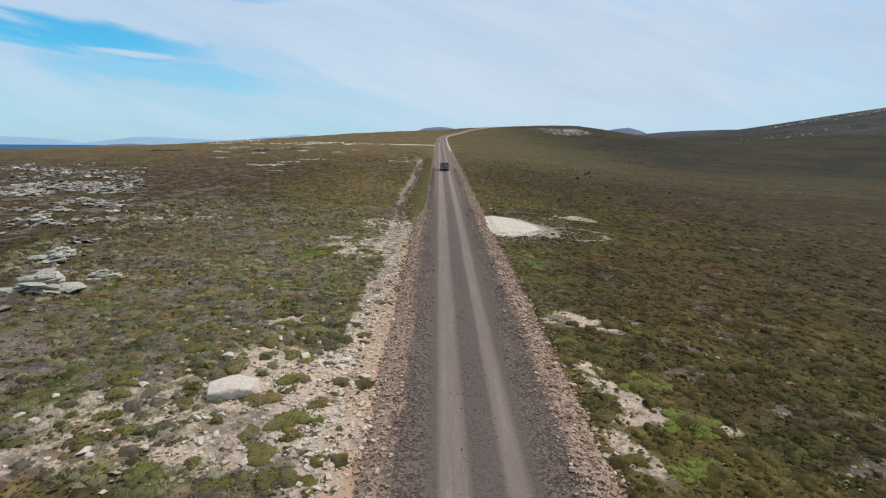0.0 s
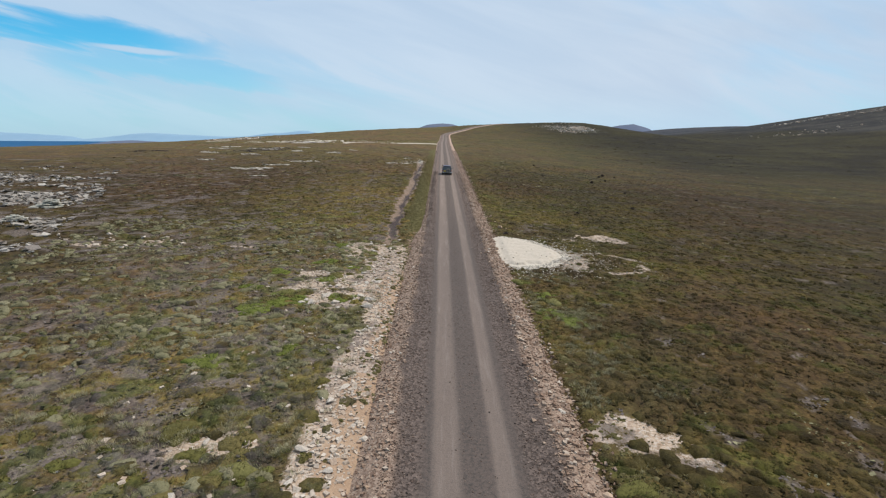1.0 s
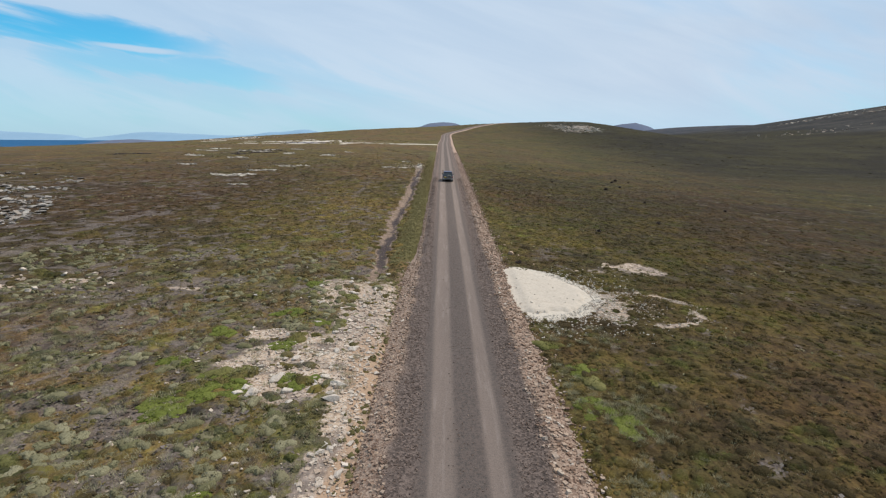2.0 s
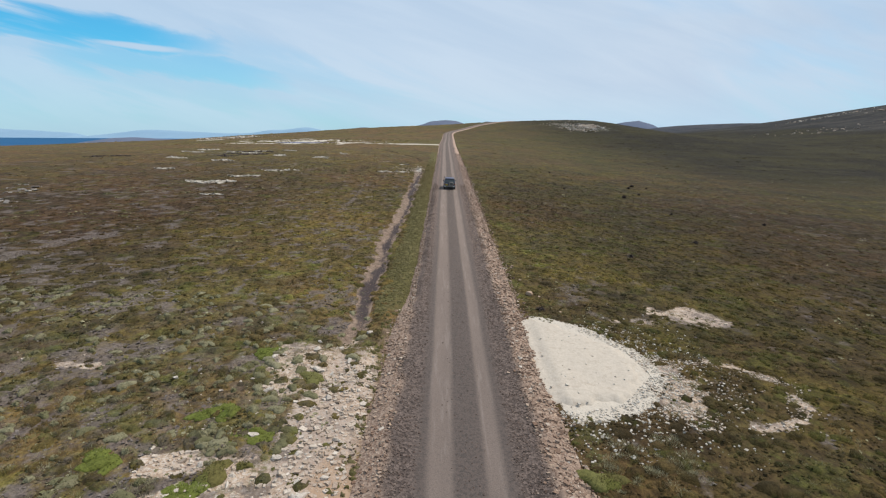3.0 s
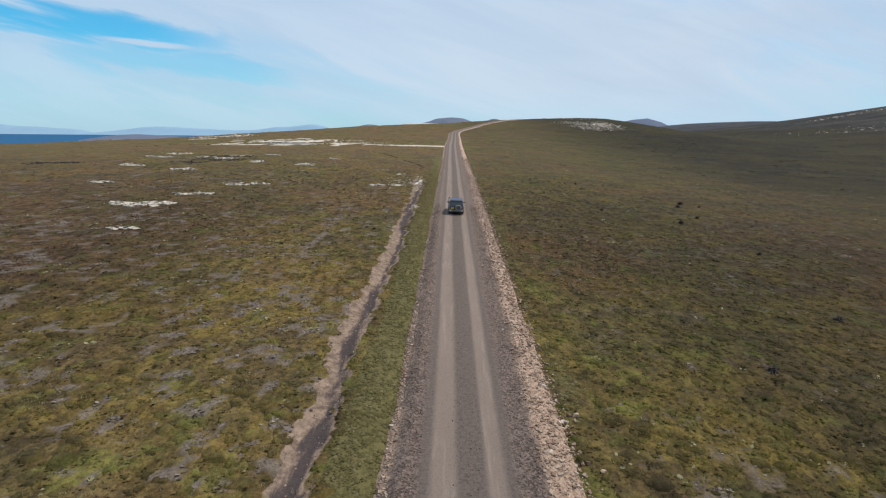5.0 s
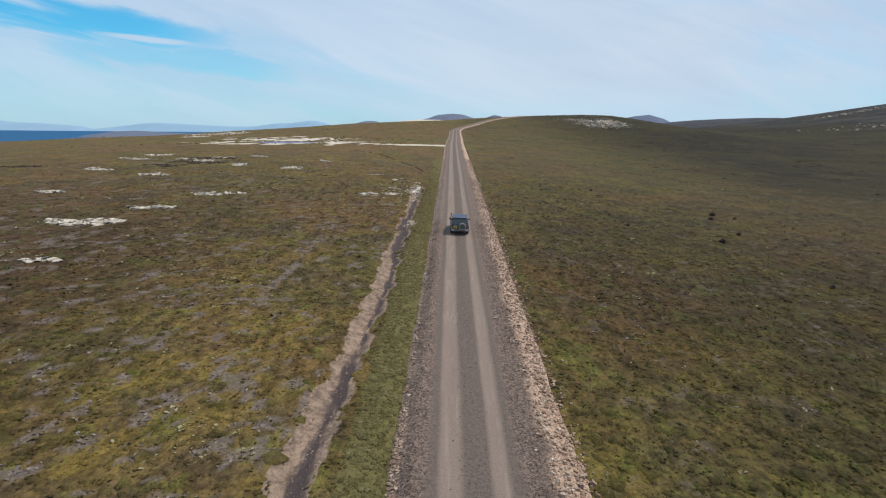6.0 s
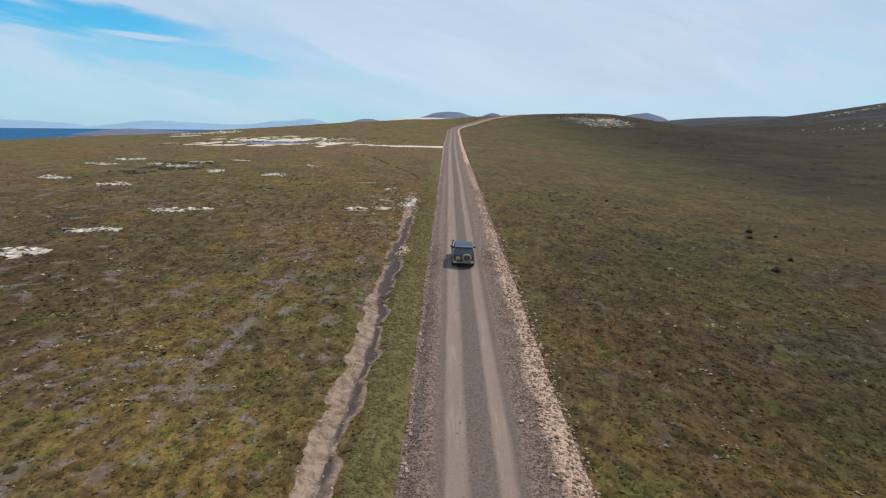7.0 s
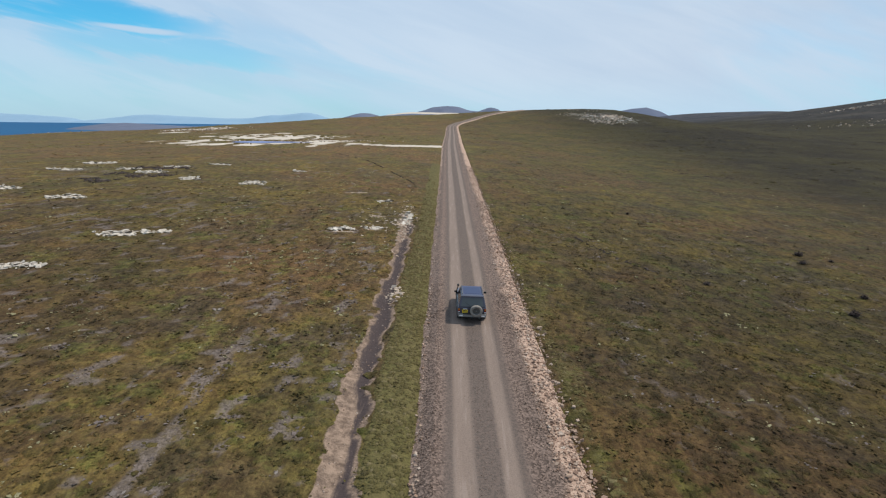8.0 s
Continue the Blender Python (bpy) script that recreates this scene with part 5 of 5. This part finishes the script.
    domes("grass_hummocks", x, y, 0.22 + 0.40 * rng.random(len(x)) ** 1.5, 0.05 + 0.10 * rng.random(len(x)), HUMMOCK, rng, "soft beige hummocks of old grass on stony ground", "grass", 34)

    # soft pale tussocks between the stones
    n = 1150
    x, y = -19 + 14.5 * rng.random(n), 8 + 34 * rng.random(n) ** 1.2
    keep = fbm(x, y, 3.5, 3, 107) > -0.12
    x, y = x[keep], y[keep]
    tufts("pale_tussocks", x, y, 0.12 + 0.15 * rng.random(len(x)), 90, STRAW_PALE, rng, "soft pale tussock grass on stony ground")

    n = 420
    x, y = 4.3 + 3.4 * rng.random(n) ** 1.3, 27 + 18 * rng.random(n)
    keep = fbm(x, y, 2.0, 3, 151) > -0.05
    tufts("verge_tussocks", x[keep], y[keep], 0.10 + 0.13 * rng.random(int(keep.sum())), 90, STRAW_PALE, rng, "pale tussock grass along the road's eastern verge")

    n = 9000
    x, y = np.where(rng.random(n) < 0.8, -4.5 - 20 * rng.random(n) ** 0.9, 4.5 + 14 * rng.random(n)), 7 + 62 * rng.random(n)
    stone = cover_at(x, y)[0]
    keep = (stone < 0.6) & (rng.random(n) < 0.12 + 0.88 * smooth(fbm(x, y, 6, 3, 97), 0.0, 0.25)) & (in_pad(x, y) < -0.5)
    x, y = x[keep], y[keep]
    tufts("dry_tussocks", x, y, 0.08 + 0.12 * rng.random(len(x)), 17, STRAW, rng, "straw-coloured tussock grass between the stones")

    # scrub breaking up the sand round the pool
    n = 420
    x, y = -70 + 24 * rng.normal(0, 1, n), 278 + 26 * rng.normal(0, 1, n)
    keep = (np.hypot((x + 60) / 13, (y - 252) / 8) > 1) & (y > 238) & (fbm(x * 0.5, y, 8, 3, 131) > -0.05)
    x, y = x[keep], y[keep]
    cushions("shore_scrub", x, y, 0.8 + 1.8 * rng.random(len(x)), 0.12 + 0.25 * rng.random(len(x)), HEATHER, rng, "scrubby heath on the pale sand round the pool", "heath", 4)

    # dark hags in the hollow
    lines = ((81, 261, 87.4, 260.5), (60, 207, 71.5, 207.5), (88.5, 214, 106, 215), (121, 284, 124.5, 285), (167.5, 307, 182.7, 307), (126, 256.5, 131.5, 257), (62, 236, 64, 236), (56.5, 212, 60.5, 212.5),
             (145, 336, 153, 336), (140.5, 315, 159.7, 315), (53.7, 217, 63, 218.5), (74, 201, 88, 201.5), (95, 203, 114, 205), (117, 202, 122, 203), (130, 259, 137, 260), (173, 305, 185, 306),
             (191, 284, 200, 285), (166, 236, 173.5, 237), (165.5, 219, 176, 220), (148, 400, 174, 340), (-82, 147, -72, 148.5), (-58, 171, -46, 170), (-56, 163, -44, 160), (-57, 157, -50, 154))
    x, y = [], []
    for ax, ay, bx, by in lines:
        k = 12 + int(5.0 * math.hypot(bx - ax, by - ay))
        t = rng.random(k)
        x.append(ax + (bx - ax) * t + rng.normal(0, 0.5, k)), y.append(ay + (by - ay) * t + 1.2 * np.sin(t * 9) + rng.normal(0, 0.8, k))
    # two old drains cut across the heath, broken by overgrowth
    for pts in (DRAIN_EAST, DRAIN_WEST):
        for (ax, ay), (bx, by) in zip(pts, pts[1:]):
            k = int(5 * math.hypot(bx - ax, by - ay))
            t = rng.random(k)
            t = t[fbm(ax + (bx - ax) * t, ay + (by - ay) * t, 3.0, 2, 111) > -0.12]
            x.append(ax + (bx - ax) * t + rng.normal(0, 0.10, len(t))), y.append(ay + (by - ay) * t + rng.normal(0, 0.10, len(t)))
    x, y = np.concatenate(x), np.concatenate(y)
    n = len(x)
    wide = (0.18 + 0.22 * rng.random(n)) * np.where(x < -40, 1 + 3.5 * rng.random(n) ** 1.5, 1.0)
    cushions("dark_scrub", x, y, wide, 0.03 + 0.20 * wide * rng.random(n), TWIG, rng, "dark scrub along a hollow in the heath", "scrub")


def build_shrubs():
    """Dead, dark, twiggy shrubs that stand alone."""
    rng = np.random.default_rng(31)
    for x, y, r in ((34.7, 129.8, 0.9), (36.5, 133.2, 1.1), (38.7, 131.3, 0.6), (29.0, 115.1, 1.0), (32.9, 119.2, 0.7), (23.2, 149.1, 0.6), (20.0, 119.5, 0.6), (25.2, 81.4, 0.8), (15.3, 72.1, 0.6), (5.0, 57.7, 0.45), (41.0, 96.0, 0.7), (30.5, 100.0, 0.6)):
        z = float(ground_z(x, y))
        shrub = new("shrub")
        shrub.matrix_world = pose(x, y, z)
        tagged(shrub, "low dark twiggy shrub standing in the heath", "shrub", "dark shrubs")
        v, q = [], []
        for k in range(90):
            a, e = rng.random() * 6.283, 0.15 + rng.random() * 1.1
            l = r * (0.4 + 0.5 * rng.random())
            d = np.array([math.cos(a) * math.cos(e), math.sin(a) * math.cos(e), math.sin(e) * 0.6])
            s = np.array([-math.sin(a), math.cos(a), 0]) * 0.03
            b = len(v)
            v += [d * 0.02 - s - (0, 0, 0.05), d * 0.02 + s - (0, 0, 0.05), d * l * 0.6 + s * 0.8 + (0, 0, 0.05), d * l * 0.6 - s * 0.8 + (0, 0, 0.05), d * l + s * 0.2, d * l - s * 0.2]
            q += [(b, b + 1, b + 2, b + 3), (b + 3, b + 2, b + 4, b + 5)]
        new("twigs", mesh_np("twigs", np.array(v), np.array(q), None, TWIG)).parent = shrub
        # dense heart
        heart = hull(rng, r * 0.8, r * 0.7, r * 0.38, 26)
        part("heart", heart, TWIG, shrub)


scatter_gravel()
scatter_on_cover()
scatter_gully()
scatter_far_rocks()
build_pad()
build_rocks()
scatter_plants()
build_shrubs()

# ---- the car ----


def m_paint(name, color, rough=0.32, metallic=0.3, coat=0.6, dust=(0.20, 0.165, 0.14)):
    m, n = material(name)
    p = n.add("ShaderNodeTexCoord").outputs["Object"]
    z = n.add("ShaderNodeSeparateXYZ", None, Vector=p).outputs[2]
    film = n.math("MULTIPLY", n.ramp(n.noise(p, 5.0, 6.0, 0.7), 0.3, 0.75), n.ramp(z, 1.3, 0.3, 0.10, 0.75))
    col = n.mix(film, color, dust)
    finish(n, col, n.math("ADD", rough, n.math("MULTIPLY", film, 0.4)), None, metallic=metallic, Coat_Weight=coat, Coat_Roughness=0.12)
    return m


PAINT = m_paint("slate_blue_paint", (0.028, 0.027, 0.050), 0.3, 0.0, 0.5, (0.09, 0.075, 0.065))
# body paint made bluer for the roof: sky reflection painted in
ROOF_SKY = m_paint("roof_sky_paint", (0.034, 0.047, 0.115), 0.45, 0.1, 0.2)
CLADDING = m_paint("grey_cladding", (0.085, 0.085, 0.085), 0.6, 0.0, 0.0)
BLACK = m_plain("black_plastic", (0.018, 0.018, 0.018), 0.55)
RUBBER = m_paint("dusty_rubber", (0.025, 0.024, 0.023), 0.85, 0.0, 0.0, (0.22, 0.19, 0.16))
DUSTY = m_paint("dust_coated_tyre", (0.17, 0.155, 0.135), 0.9, 0.0, 0.0, (0.33, 0.29, 0.25))
ALLOY = m_plain("dull_alloy", (0.32, 0.32, 0.31), 0.45, 0.8)
STEEL = m_plain("worn_steel", (0.20, 0.20, 0.195), 0.5, 0.4)
GLASS_DARK = m_plain("tinted_glass", (0.020, 0.026, 0.028), 0.04)
# rear window's grey is its reflection put into the base colour
GLASS_REAR = m_plain("rear_glass_reflection", (0.075, 0.085, 0.085), 0.15)
GLASS_ROOF = m_plain("blue_roof_glass", (0.022, 0.036, 0.095), 0.45)
SPARE_RIM = m_plain("grimy_spare_rim", (0.085, 0.085, 0.080), 0.5, 0.3)
RED_LENS = m_plain("red_lens", (0.20, 0.012, 0.010), 0.2)
AMBER_LENS = m_plain("amber_lens", (0.45, 0.16, 0.02), 0.2)
CLEAR_LENS = m_plain("clear_lens", (0.62, 0.63, 0.64), 0.15)
PLATE = m_plain("yellow_plate", (0.80, 0.55, 0.02), 0.45)
WHITE = m_plain("white_sticker", (0.75, 0.75, 0.73), 0.5)


def bm_box(x0, x1, y0, y1, z0, z1):
    bm = bmesh.new()
    bmesh.ops.create_cube(bm, size=1)
    bmesh.ops.transform(bm, matrix=Matrix.LocRotScale(((x0 + x1) / 2, (y0 + y1) / 2, (z0 + z1) / 2), None, (x1 - x0, y1 - y0, z1 - z0)), verts=bm.verts)
    return bm


def bm_prism(profile, x0, x1):
    """A side profile of (y, z) drawn out from x0 to x1."""
    bm = bmesh.new()
    a = [bm.verts.new((x0, y, z)) for y, z in profile]
    b = [bm.verts.new((x1, y, z)) for y, z in profile]
    bm.faces.new(a), bm.faces.new(b[::-1])
    for k in range(len(profile)):
        q = (k + 1) % len(profile)
        bm.faces.new((a[q], a[k], b[k], b[q]))
    bmesh.ops.recalc_face_normals(bm, faces=bm.faces)
    return bm


def bm_lathe(profile, steps_round=28, axis="X"):
    """A ring profile of (offset, radius) turned about the axle."""
    bm = bmesh.new()
    rings = []
    for k in range(steps_round):
        c, s = math.cos(2 * math.pi * k / steps_round), math.sin(2 * math.pi * k / steps_round)
        rings.append([bm.verts.new((o, r * c, r * s) if axis == "X" else (r * c, o, r * s)) for o, r in profile])
    for k in range(steps_round):
        p, q = rings[k], rings[(k + 1) % steps_round]
        for i in range(len(profile) - 1):
            bm.faces.new((p[i], p[i + 1], q[i + 1], q[i]))
    bmesh.ops.recalc_face_normals(bm, faces=bm.faces)
    return bm


def bm_pane(corners, thick, out):
    """A thin plate through four corners, raised along out."""
    bm = bmesh.new()
    o = Vector(out).normalized()
    a = [bm.verts.new(Vector(c) - o * 0.006) for c in corners]
    b = [bm.verts.new(Vector(c) + o * thick) for c in corners]
    bm.faces.new(a), bm.faces.new(b[::-1])
    for k in range(len(corners)):
        q = (k + 1) % len(corners)
        bm.faces.new((a[q], a[k], b[k], b[q]))
    bmesh.ops.recalc_face_normals(bm, faces=bm.faces)
    return bm


def add_wheel(name, at, parent, axis, tyre_mat, rim_mat, radius=0.37, label=""):
    w = part(name, bm_lathe([(-0.03, 0.02), (-0.03, 0.10), (0.03, 0.10), (0.03, 0.02)], 16, axis), ALLOY, parent, label)
    w.location = at
    r = radius
    part("tyre", bm_lathe([(-0.09, r * 0.60), (-0.125, r * 0.72), (-0.125, r * 0.90), (-0.10, r * 0.98), (-0.05, r), (0.05, r), (0.10, r * 0.98), (0.125, r * 0.90), (0.125, r * 0.72), (0.09, r * 0.60), (-0.09, r * 0.60)], 32, axis), tyre_mat, w, smooth_faces=True)
    rim = bm_lathe([(-0.09, r * 0.61), (-0.05, r * 0.52), (-0.04, r * 0.20), (0.04, r * 0.20), (0.05, r * 0.52), (0.09, r * 0.61)], 24, axis)
    for k in range(6):
        a = k * math.pi / 3
        spoke = bm_box(-0.055, 0.055, r * 0.1, r * 0.58, -0.03, 0.03)
        if axis == "Y":
            bmesh.ops.transform(spoke, matrix=pose(0, 0, 0, 0, 0, -90), verts=spoke.verts)
        bmesh.ops.transform(spoke, matrix=Matrix.Rotation(a, 4, axis), verts=spoke.verts)
        me = bpy.data.meshes.new("spoke")
        spoke.to_mesh(me)
        spoke.free()
        rim.from_mesh(me)
        bpy.data.meshes.remove(me)
    part("rim", rim, rim_mat, w)
    return w


def build_car():
    car = new("offroad_car")
    tagged(car, "dark slate-blue four-wheel-drive car on the gravel road", "car")
    arch = lambda c: [(c + 0.45 * math.cos(a), 0.37 + 0.45 * math.sin(a)) for a in np.linspace(0.06, math.pi - 0.06, 11)]
    lower = [(-2.02, 0.52), (-2.06, 0.78), (-2.03, 1.04), (-1.0, 1.07), (0.66, 1.06), (0.80, 1.09), (1.55, 1.02), (1.96, 0.94), (2.06, 0.78), (2.04, 0.46), *arch(1.36), (0.86, 0.38), (-0.82, 0.38), *arch(-1.30), (-1.80, 0.44)]
    body = part("body", bm_prism(lower, -0.85, 0.85), PAINT, car, bevel=0.03)
    part("underbody", bm_box(-0.60, 0.60, -1.9, 1.9, 0.36, 0.62), BLACK, car, bevel=0.02)
    # upper cabin, leaning in on all sides
    yb0, yb1, yt0, yt1, zb, zt, xb, xt = -2.0, 0.74, -1.74, 0.08, 1.05, 1.74, 0.83, 0.68
    bm = bmesh.new()
    v = [bm.verts.new(p) for p in ((-xb, yb0, zb), (xb, yb0, zb), (xb, yb1, zb), (-xb, yb1, zb), (-xt, yt0, zt), (xt, yt0, zt), (xt, yt1, zt), (-xt, yt1, zt))]
    for q in ((0, 3, 2, 1), (4, 5, 6, 7), (0, 1, 5, 4), (1, 2, 6, 5), (2, 3, 7, 6), (3, 0, 4, 7)):
        bm.faces.new([v[k] for k in q])
    part("cabin", bm, PAINT, car, bevel=0.035)
    part("roof", bm_box(-0.67, 0.67, -1.72, 0.08, 1.735, 1.80), ROOF_SKY, car, "dark roof with the sky's blue reflection in its paint", bevel=0.03)
    sun_roof = part("sunroof", bm_box(-0.50, 0.50, -1.40, -0.14, 1.797, 1.812), GLASS_ROOF, car, bevel=0.004)
    for x in (-0.62, 0.62):
        rail = part("roof_rail", bm_box(x - 0.022, x + 0.022, -1.62, 0.0, 1.845, 1.875), CLADDING, car, bevel=0.008)
        for y in (-1.5, -0.8, -0.1):
            part("rail_foot", bm_box(x - 0.018, x + 0.018, y - 0.05, y + 0.05, 1.79, 1.85), CLADDING, rail)
    part("rear_spoiler", bm_prism([(-1.66, 1.79), (-1.92, 1.765), (-1.95, 1.79), (-1.90, 1.83), (-1.64, 1.835)], -0.66, 0.66), PAINT, car, bevel=0.008)

    def side_x(z):
        return xb + (xt - xb) * (z - zb) / (zt - zb)

    for sgn in (-1, 1):
        for y0, y1, t0, t1 in ((-0.18, 0.52, -0.16, 0.12), (-0.98, -0.26, -0.96, -0.24), (-1.80, -1.08, -1.66, -1.06)):
            z0, z1 = 1.12, 1.66
            part("side_window", bm_pane([(sgn * side_x(z0), y0, z0), (sgn * side_x(z0), y1, z0), (sgn * side_x(z1), t1, z1), (sgn * side_x(z1), t0, z1)], 0.006, (sgn, 0, 0.22)), GLASS_DARK, car)
        for y in (-0.22, -1.02):
            door = part("door_panel", bm_box(sgn * 0.852 - 0.006, sgn * 0.852 + 0.006, y - 0.02, y + 0.72, 0.50, 1.02), PAINT, car, bevel=0.004)
            part("door_handle", bm_box(sgn * 0.87 - 0.015, sgn * 0.87 + 0.015, y + 0.02, y + 0.18, 0.93, 0.965), BLACK, door, bevel=0.005)
        part("sill_cladding", bm_box(sgn * 0.86 - 0.02, sgn * 0.86 + 0.02, -0.80, 0.84, 0.40, 0.60), CLADDING, car, bevel=0.01)
        part("running_board", bm_box(sgn * 0.86 - 0.06, sgn * 0.86 + 0.06, -0.76, 0.80, 0.34, 0.38), BLACK, car, bevel=0.008)
        for c in (1.36, -1.30):
            flare = [(c + 0.53 * math.cos(a), 0.37 + 0.53 * math.sin(a)) for a in np.linspace(0.05, math.pi - 0.05, 13)]
            flare += [(c + 0.44 * math.cos(a), 0.37 + 0.44 * math.sin(a)) for a in np.linspace(math.pi - 0.05, 0.05, 13)]
            part("wheel_arch", bm_prism(flare, sgn * 0.84, sgn * 0.90), CLADDING, car)
            add_wheel("wheel", (sgn * 0.755, c, 0.37), car, "X", RUBBER, ALLOY)
        mirror = part("door_mirror", bm_box(sgn * 0.95 - 0.085, sgn * 0.95 + 0.085, 0.50, 0.60, 1.11, 1.25), BLACK, car, bevel=0.02)
        part("mirror_glass", bm_box(sgn * 0.95 - 0.07, sgn * 0.95 + 0.07, 0.492, 0.499, 1.125, 1.235), GLASS_DARK, mirror)
        part("mirror_arm", bm_box(min(sgn * 0.84, sgn * 0.92), max(sgn * 0.84, sgn * 0.92), 0.53, 0.57, 1.12, 1.17), BLACK, mirror)
        lamp = part("tail_light", bm_box(sgn * 0.79 - 0.055, sgn * 0.79 + 0.055, -2.085, -2.03, 0.72, 1.00), RED_LENS, car, "red tail light", bevel=0.008)
        part("indicator", bm_box(sgn * 0.79 - 0.05, sgn * 0.79 + 0.05, -2.092, -2.083, 0.90, 0.985), AMBER_LENS, lamp)
        part("reversing_lamp", bm_box(sgn * 0.79 - 0.05, sgn * 0.79 + 0.05, -2.092, -2.083, 0.73, 0.79), CLEAR_LENS, lamp)
        part("headlight", bm_box(sgn * 0.62 - 0.14, sgn * 0.62 + 0.14, 2.02, 2.075, 0.72, 0.90), CLEAR_LENS, car, bevel=0.015)
        part("mud_flap", bm_box(sgn * 0.74 - 0.13, sgn * 0.74 + 0.13, -1.80, -1.785, 0.20, 0.46), BLACK, car)
    part("windscreen", bm_pane([(-0.72, 0.70, 1.13), (0.72, 0.70, 1.13), (0.60, 0.14, 1.69), (-0.60, 0.14, 1.69)], 0.006, (0, 0.7, 0.7)), GLASS_DARK, car)
    tail = part("tailgate", bm_box(-0.70, 0.70, -2.075, -2.045, 0.56, 1.03), PAINT, car, bevel=0.01)
    part("rear_window", bm_pane([(-0.68, -1.975, 1.12), (0.68, -1.975, 1.12), (0.58, -1.795, 1.62), (-0.58, -1.795, 1.62)], 0.007, (0, -1, 0.36)), GLASS_REAR, car)
    wiper = part("rear_wiper", bm_pane([(-0.10, -1.990, 1.13), (-0.07, -1.990, 1.13), (-0.40, -1.905, 1.36), (-0.43, -1.905, 1.36)], 0.015, (0, -1, 0.36)), BLACK, car)
    # rear bumper with a step and white marks
    bumper = part("rear_bumper", bm_box(-0.84, 0.84, -2.22, -2.02, 0.46, 0.66), STEEL, car, "dull grey rear bumper", bevel=0.025)
    part("bumper_step", bm_box(-0.55, 0.55, -2.235, -2.05, 0.655, 0.67), BLACK, bumper)
    for x in (-0.66, 0.66):
        part("bumper_reflector", bm_box(x - 0.10, x + 0.10, -2.228, -2.218, 0.53, 0.60), WHITE, bumper)
    part("tow_hitch", bm_box(-0.06, 0.06, -2.32, -2.15, 0.38, 0.48), BLACK, car, bevel=0.01)
    part("exhaust_pipe", bm_lathe([(-0.15, 0.03), (0.15, 0.03), (0.15, 0.024), (-0.15, 0.024), (-0.15, 0.03)], 14, "Y"), STEEL, car).location = (0.45, -2.05, 0.36)
    part("front_bumper", bm_box(-0.86, 0.86, 2.02, 2.20, 0.44, 0.66), CLADDING, car, bevel=0.03)
    grille = part("grille", bm_box(-0.42, 0.42, 2.03, 2.075, 0.70, 0.92), BLACK, car, bevel=0.008)
    for z in (0.75, 0.81, 0.87):
        part("grille_bar", bm_box(-0.40, 0.40, 2.07, 2.085, z - 0.008, z + 0.008), STEEL, grille)
    # yellow plate with plain bars, and a lamp above it
    plate = part("number_plate", bm_box(-0.60, -0.27, -2.095, -2.078, 0.70, 0.92), PLATE, car, "yellow number plate", bevel=0.003)
    for z in (0.765, 0.86):
        part("plate_bar", bm_box(-0.56, -0.31, -2.099, -2.094, z - 0.026, z + 0.026), BLACK, plate)
    part("plate_lamp", bm_box(-0.56, -0.30, -2.10, -2.07, 0.955, 0.99), WHITE, car, bevel=0.004)
    # spare wheel on its carrier
    spare = add_wheel("spare_wheel", (0.24, -2.24, 0.93), car, "Y", DUSTY, SPARE_RIM, 0.375, "dust-coated spare wheel on the tailgate")
    part("spare_bracket", bm_box(0.16, 0.32, -2.14, -2.06, 0.84, 1.02), BLACK, car, bevel=0.01)
    # snorkel up the windscreen pillar
    snorkel = part("snorkel", bm_box(-0.93, -0.84, 0.58, 0.72, 1.0, 1.16), BLACK, car, bevel=0.02)
    part("snorkel_pipe", bm_pane([(-0.885, 0.60, 1.10), (-0.885, 0.70, 1.10), (-0.80, 0.22, 1.80), (-0.80, 0.12, 1.80)], 0.05, (-1, 0, -0.1)), BLACK, snorkel, bevel=0.012)
    part("snorkel_head", bm_box(-0.90, -0.76, 0.10, 0.28, 1.74, 1.87), BLACK, snorkel, bevel=0.03)
    part("aerial", bm_box(0.80, 0.812, 0.62, 0.632, 1.05, 1.85), BLACK, car)
    y = 110.1
    slope = math.degrees(math.atan(0.0359))
    car.matrix_world = pose(0.02, y, float(road_z(np.array(0.0), np.array(y))) - 0.02, slope, 2.0, 0.3) @ Matrix.Diagonal((1.01, 0.96, 0.92, 1.0))
    return car


build_car()


# ---- single stones on the road's banks ----


def build_bank_stones():
    rng = np.random.default_rng(41)
    kinds = [mesh_of("stone", hull(rng, 1.1, 0.85, 0.6, 11, 0.4), m) for m in (STONE_TAN, STONE_TAN, STONE_TAN, STONE) for _ in range(3)]
    for _ in range(290):
        y = 7 + 72 * rng.random() ** 1.2
        right = rng.random() < 0.68
        u = 2.65 + 1.25 * rng.random() if right else -(2.6 + 1.1 * rng.random())
        if not right and y > 58:
            continue
        size = 0.13 + 0.16 * rng.random() ** 2
        z = max(float(road_z(np.array(u), np.array(y))), float(ground_z(u, y)))
        ob = new("stone", kinds[int(rng.integers(len(kinds)))])
        ob.matrix_world = pose(u, y, z - 0.02, rng.normal(0, 12), rng.normal(0, 12), rng.random() * 360) @ Matrix.Diagonal((size, size, size, 1))
        ob.parent = road


build_bank_stones()
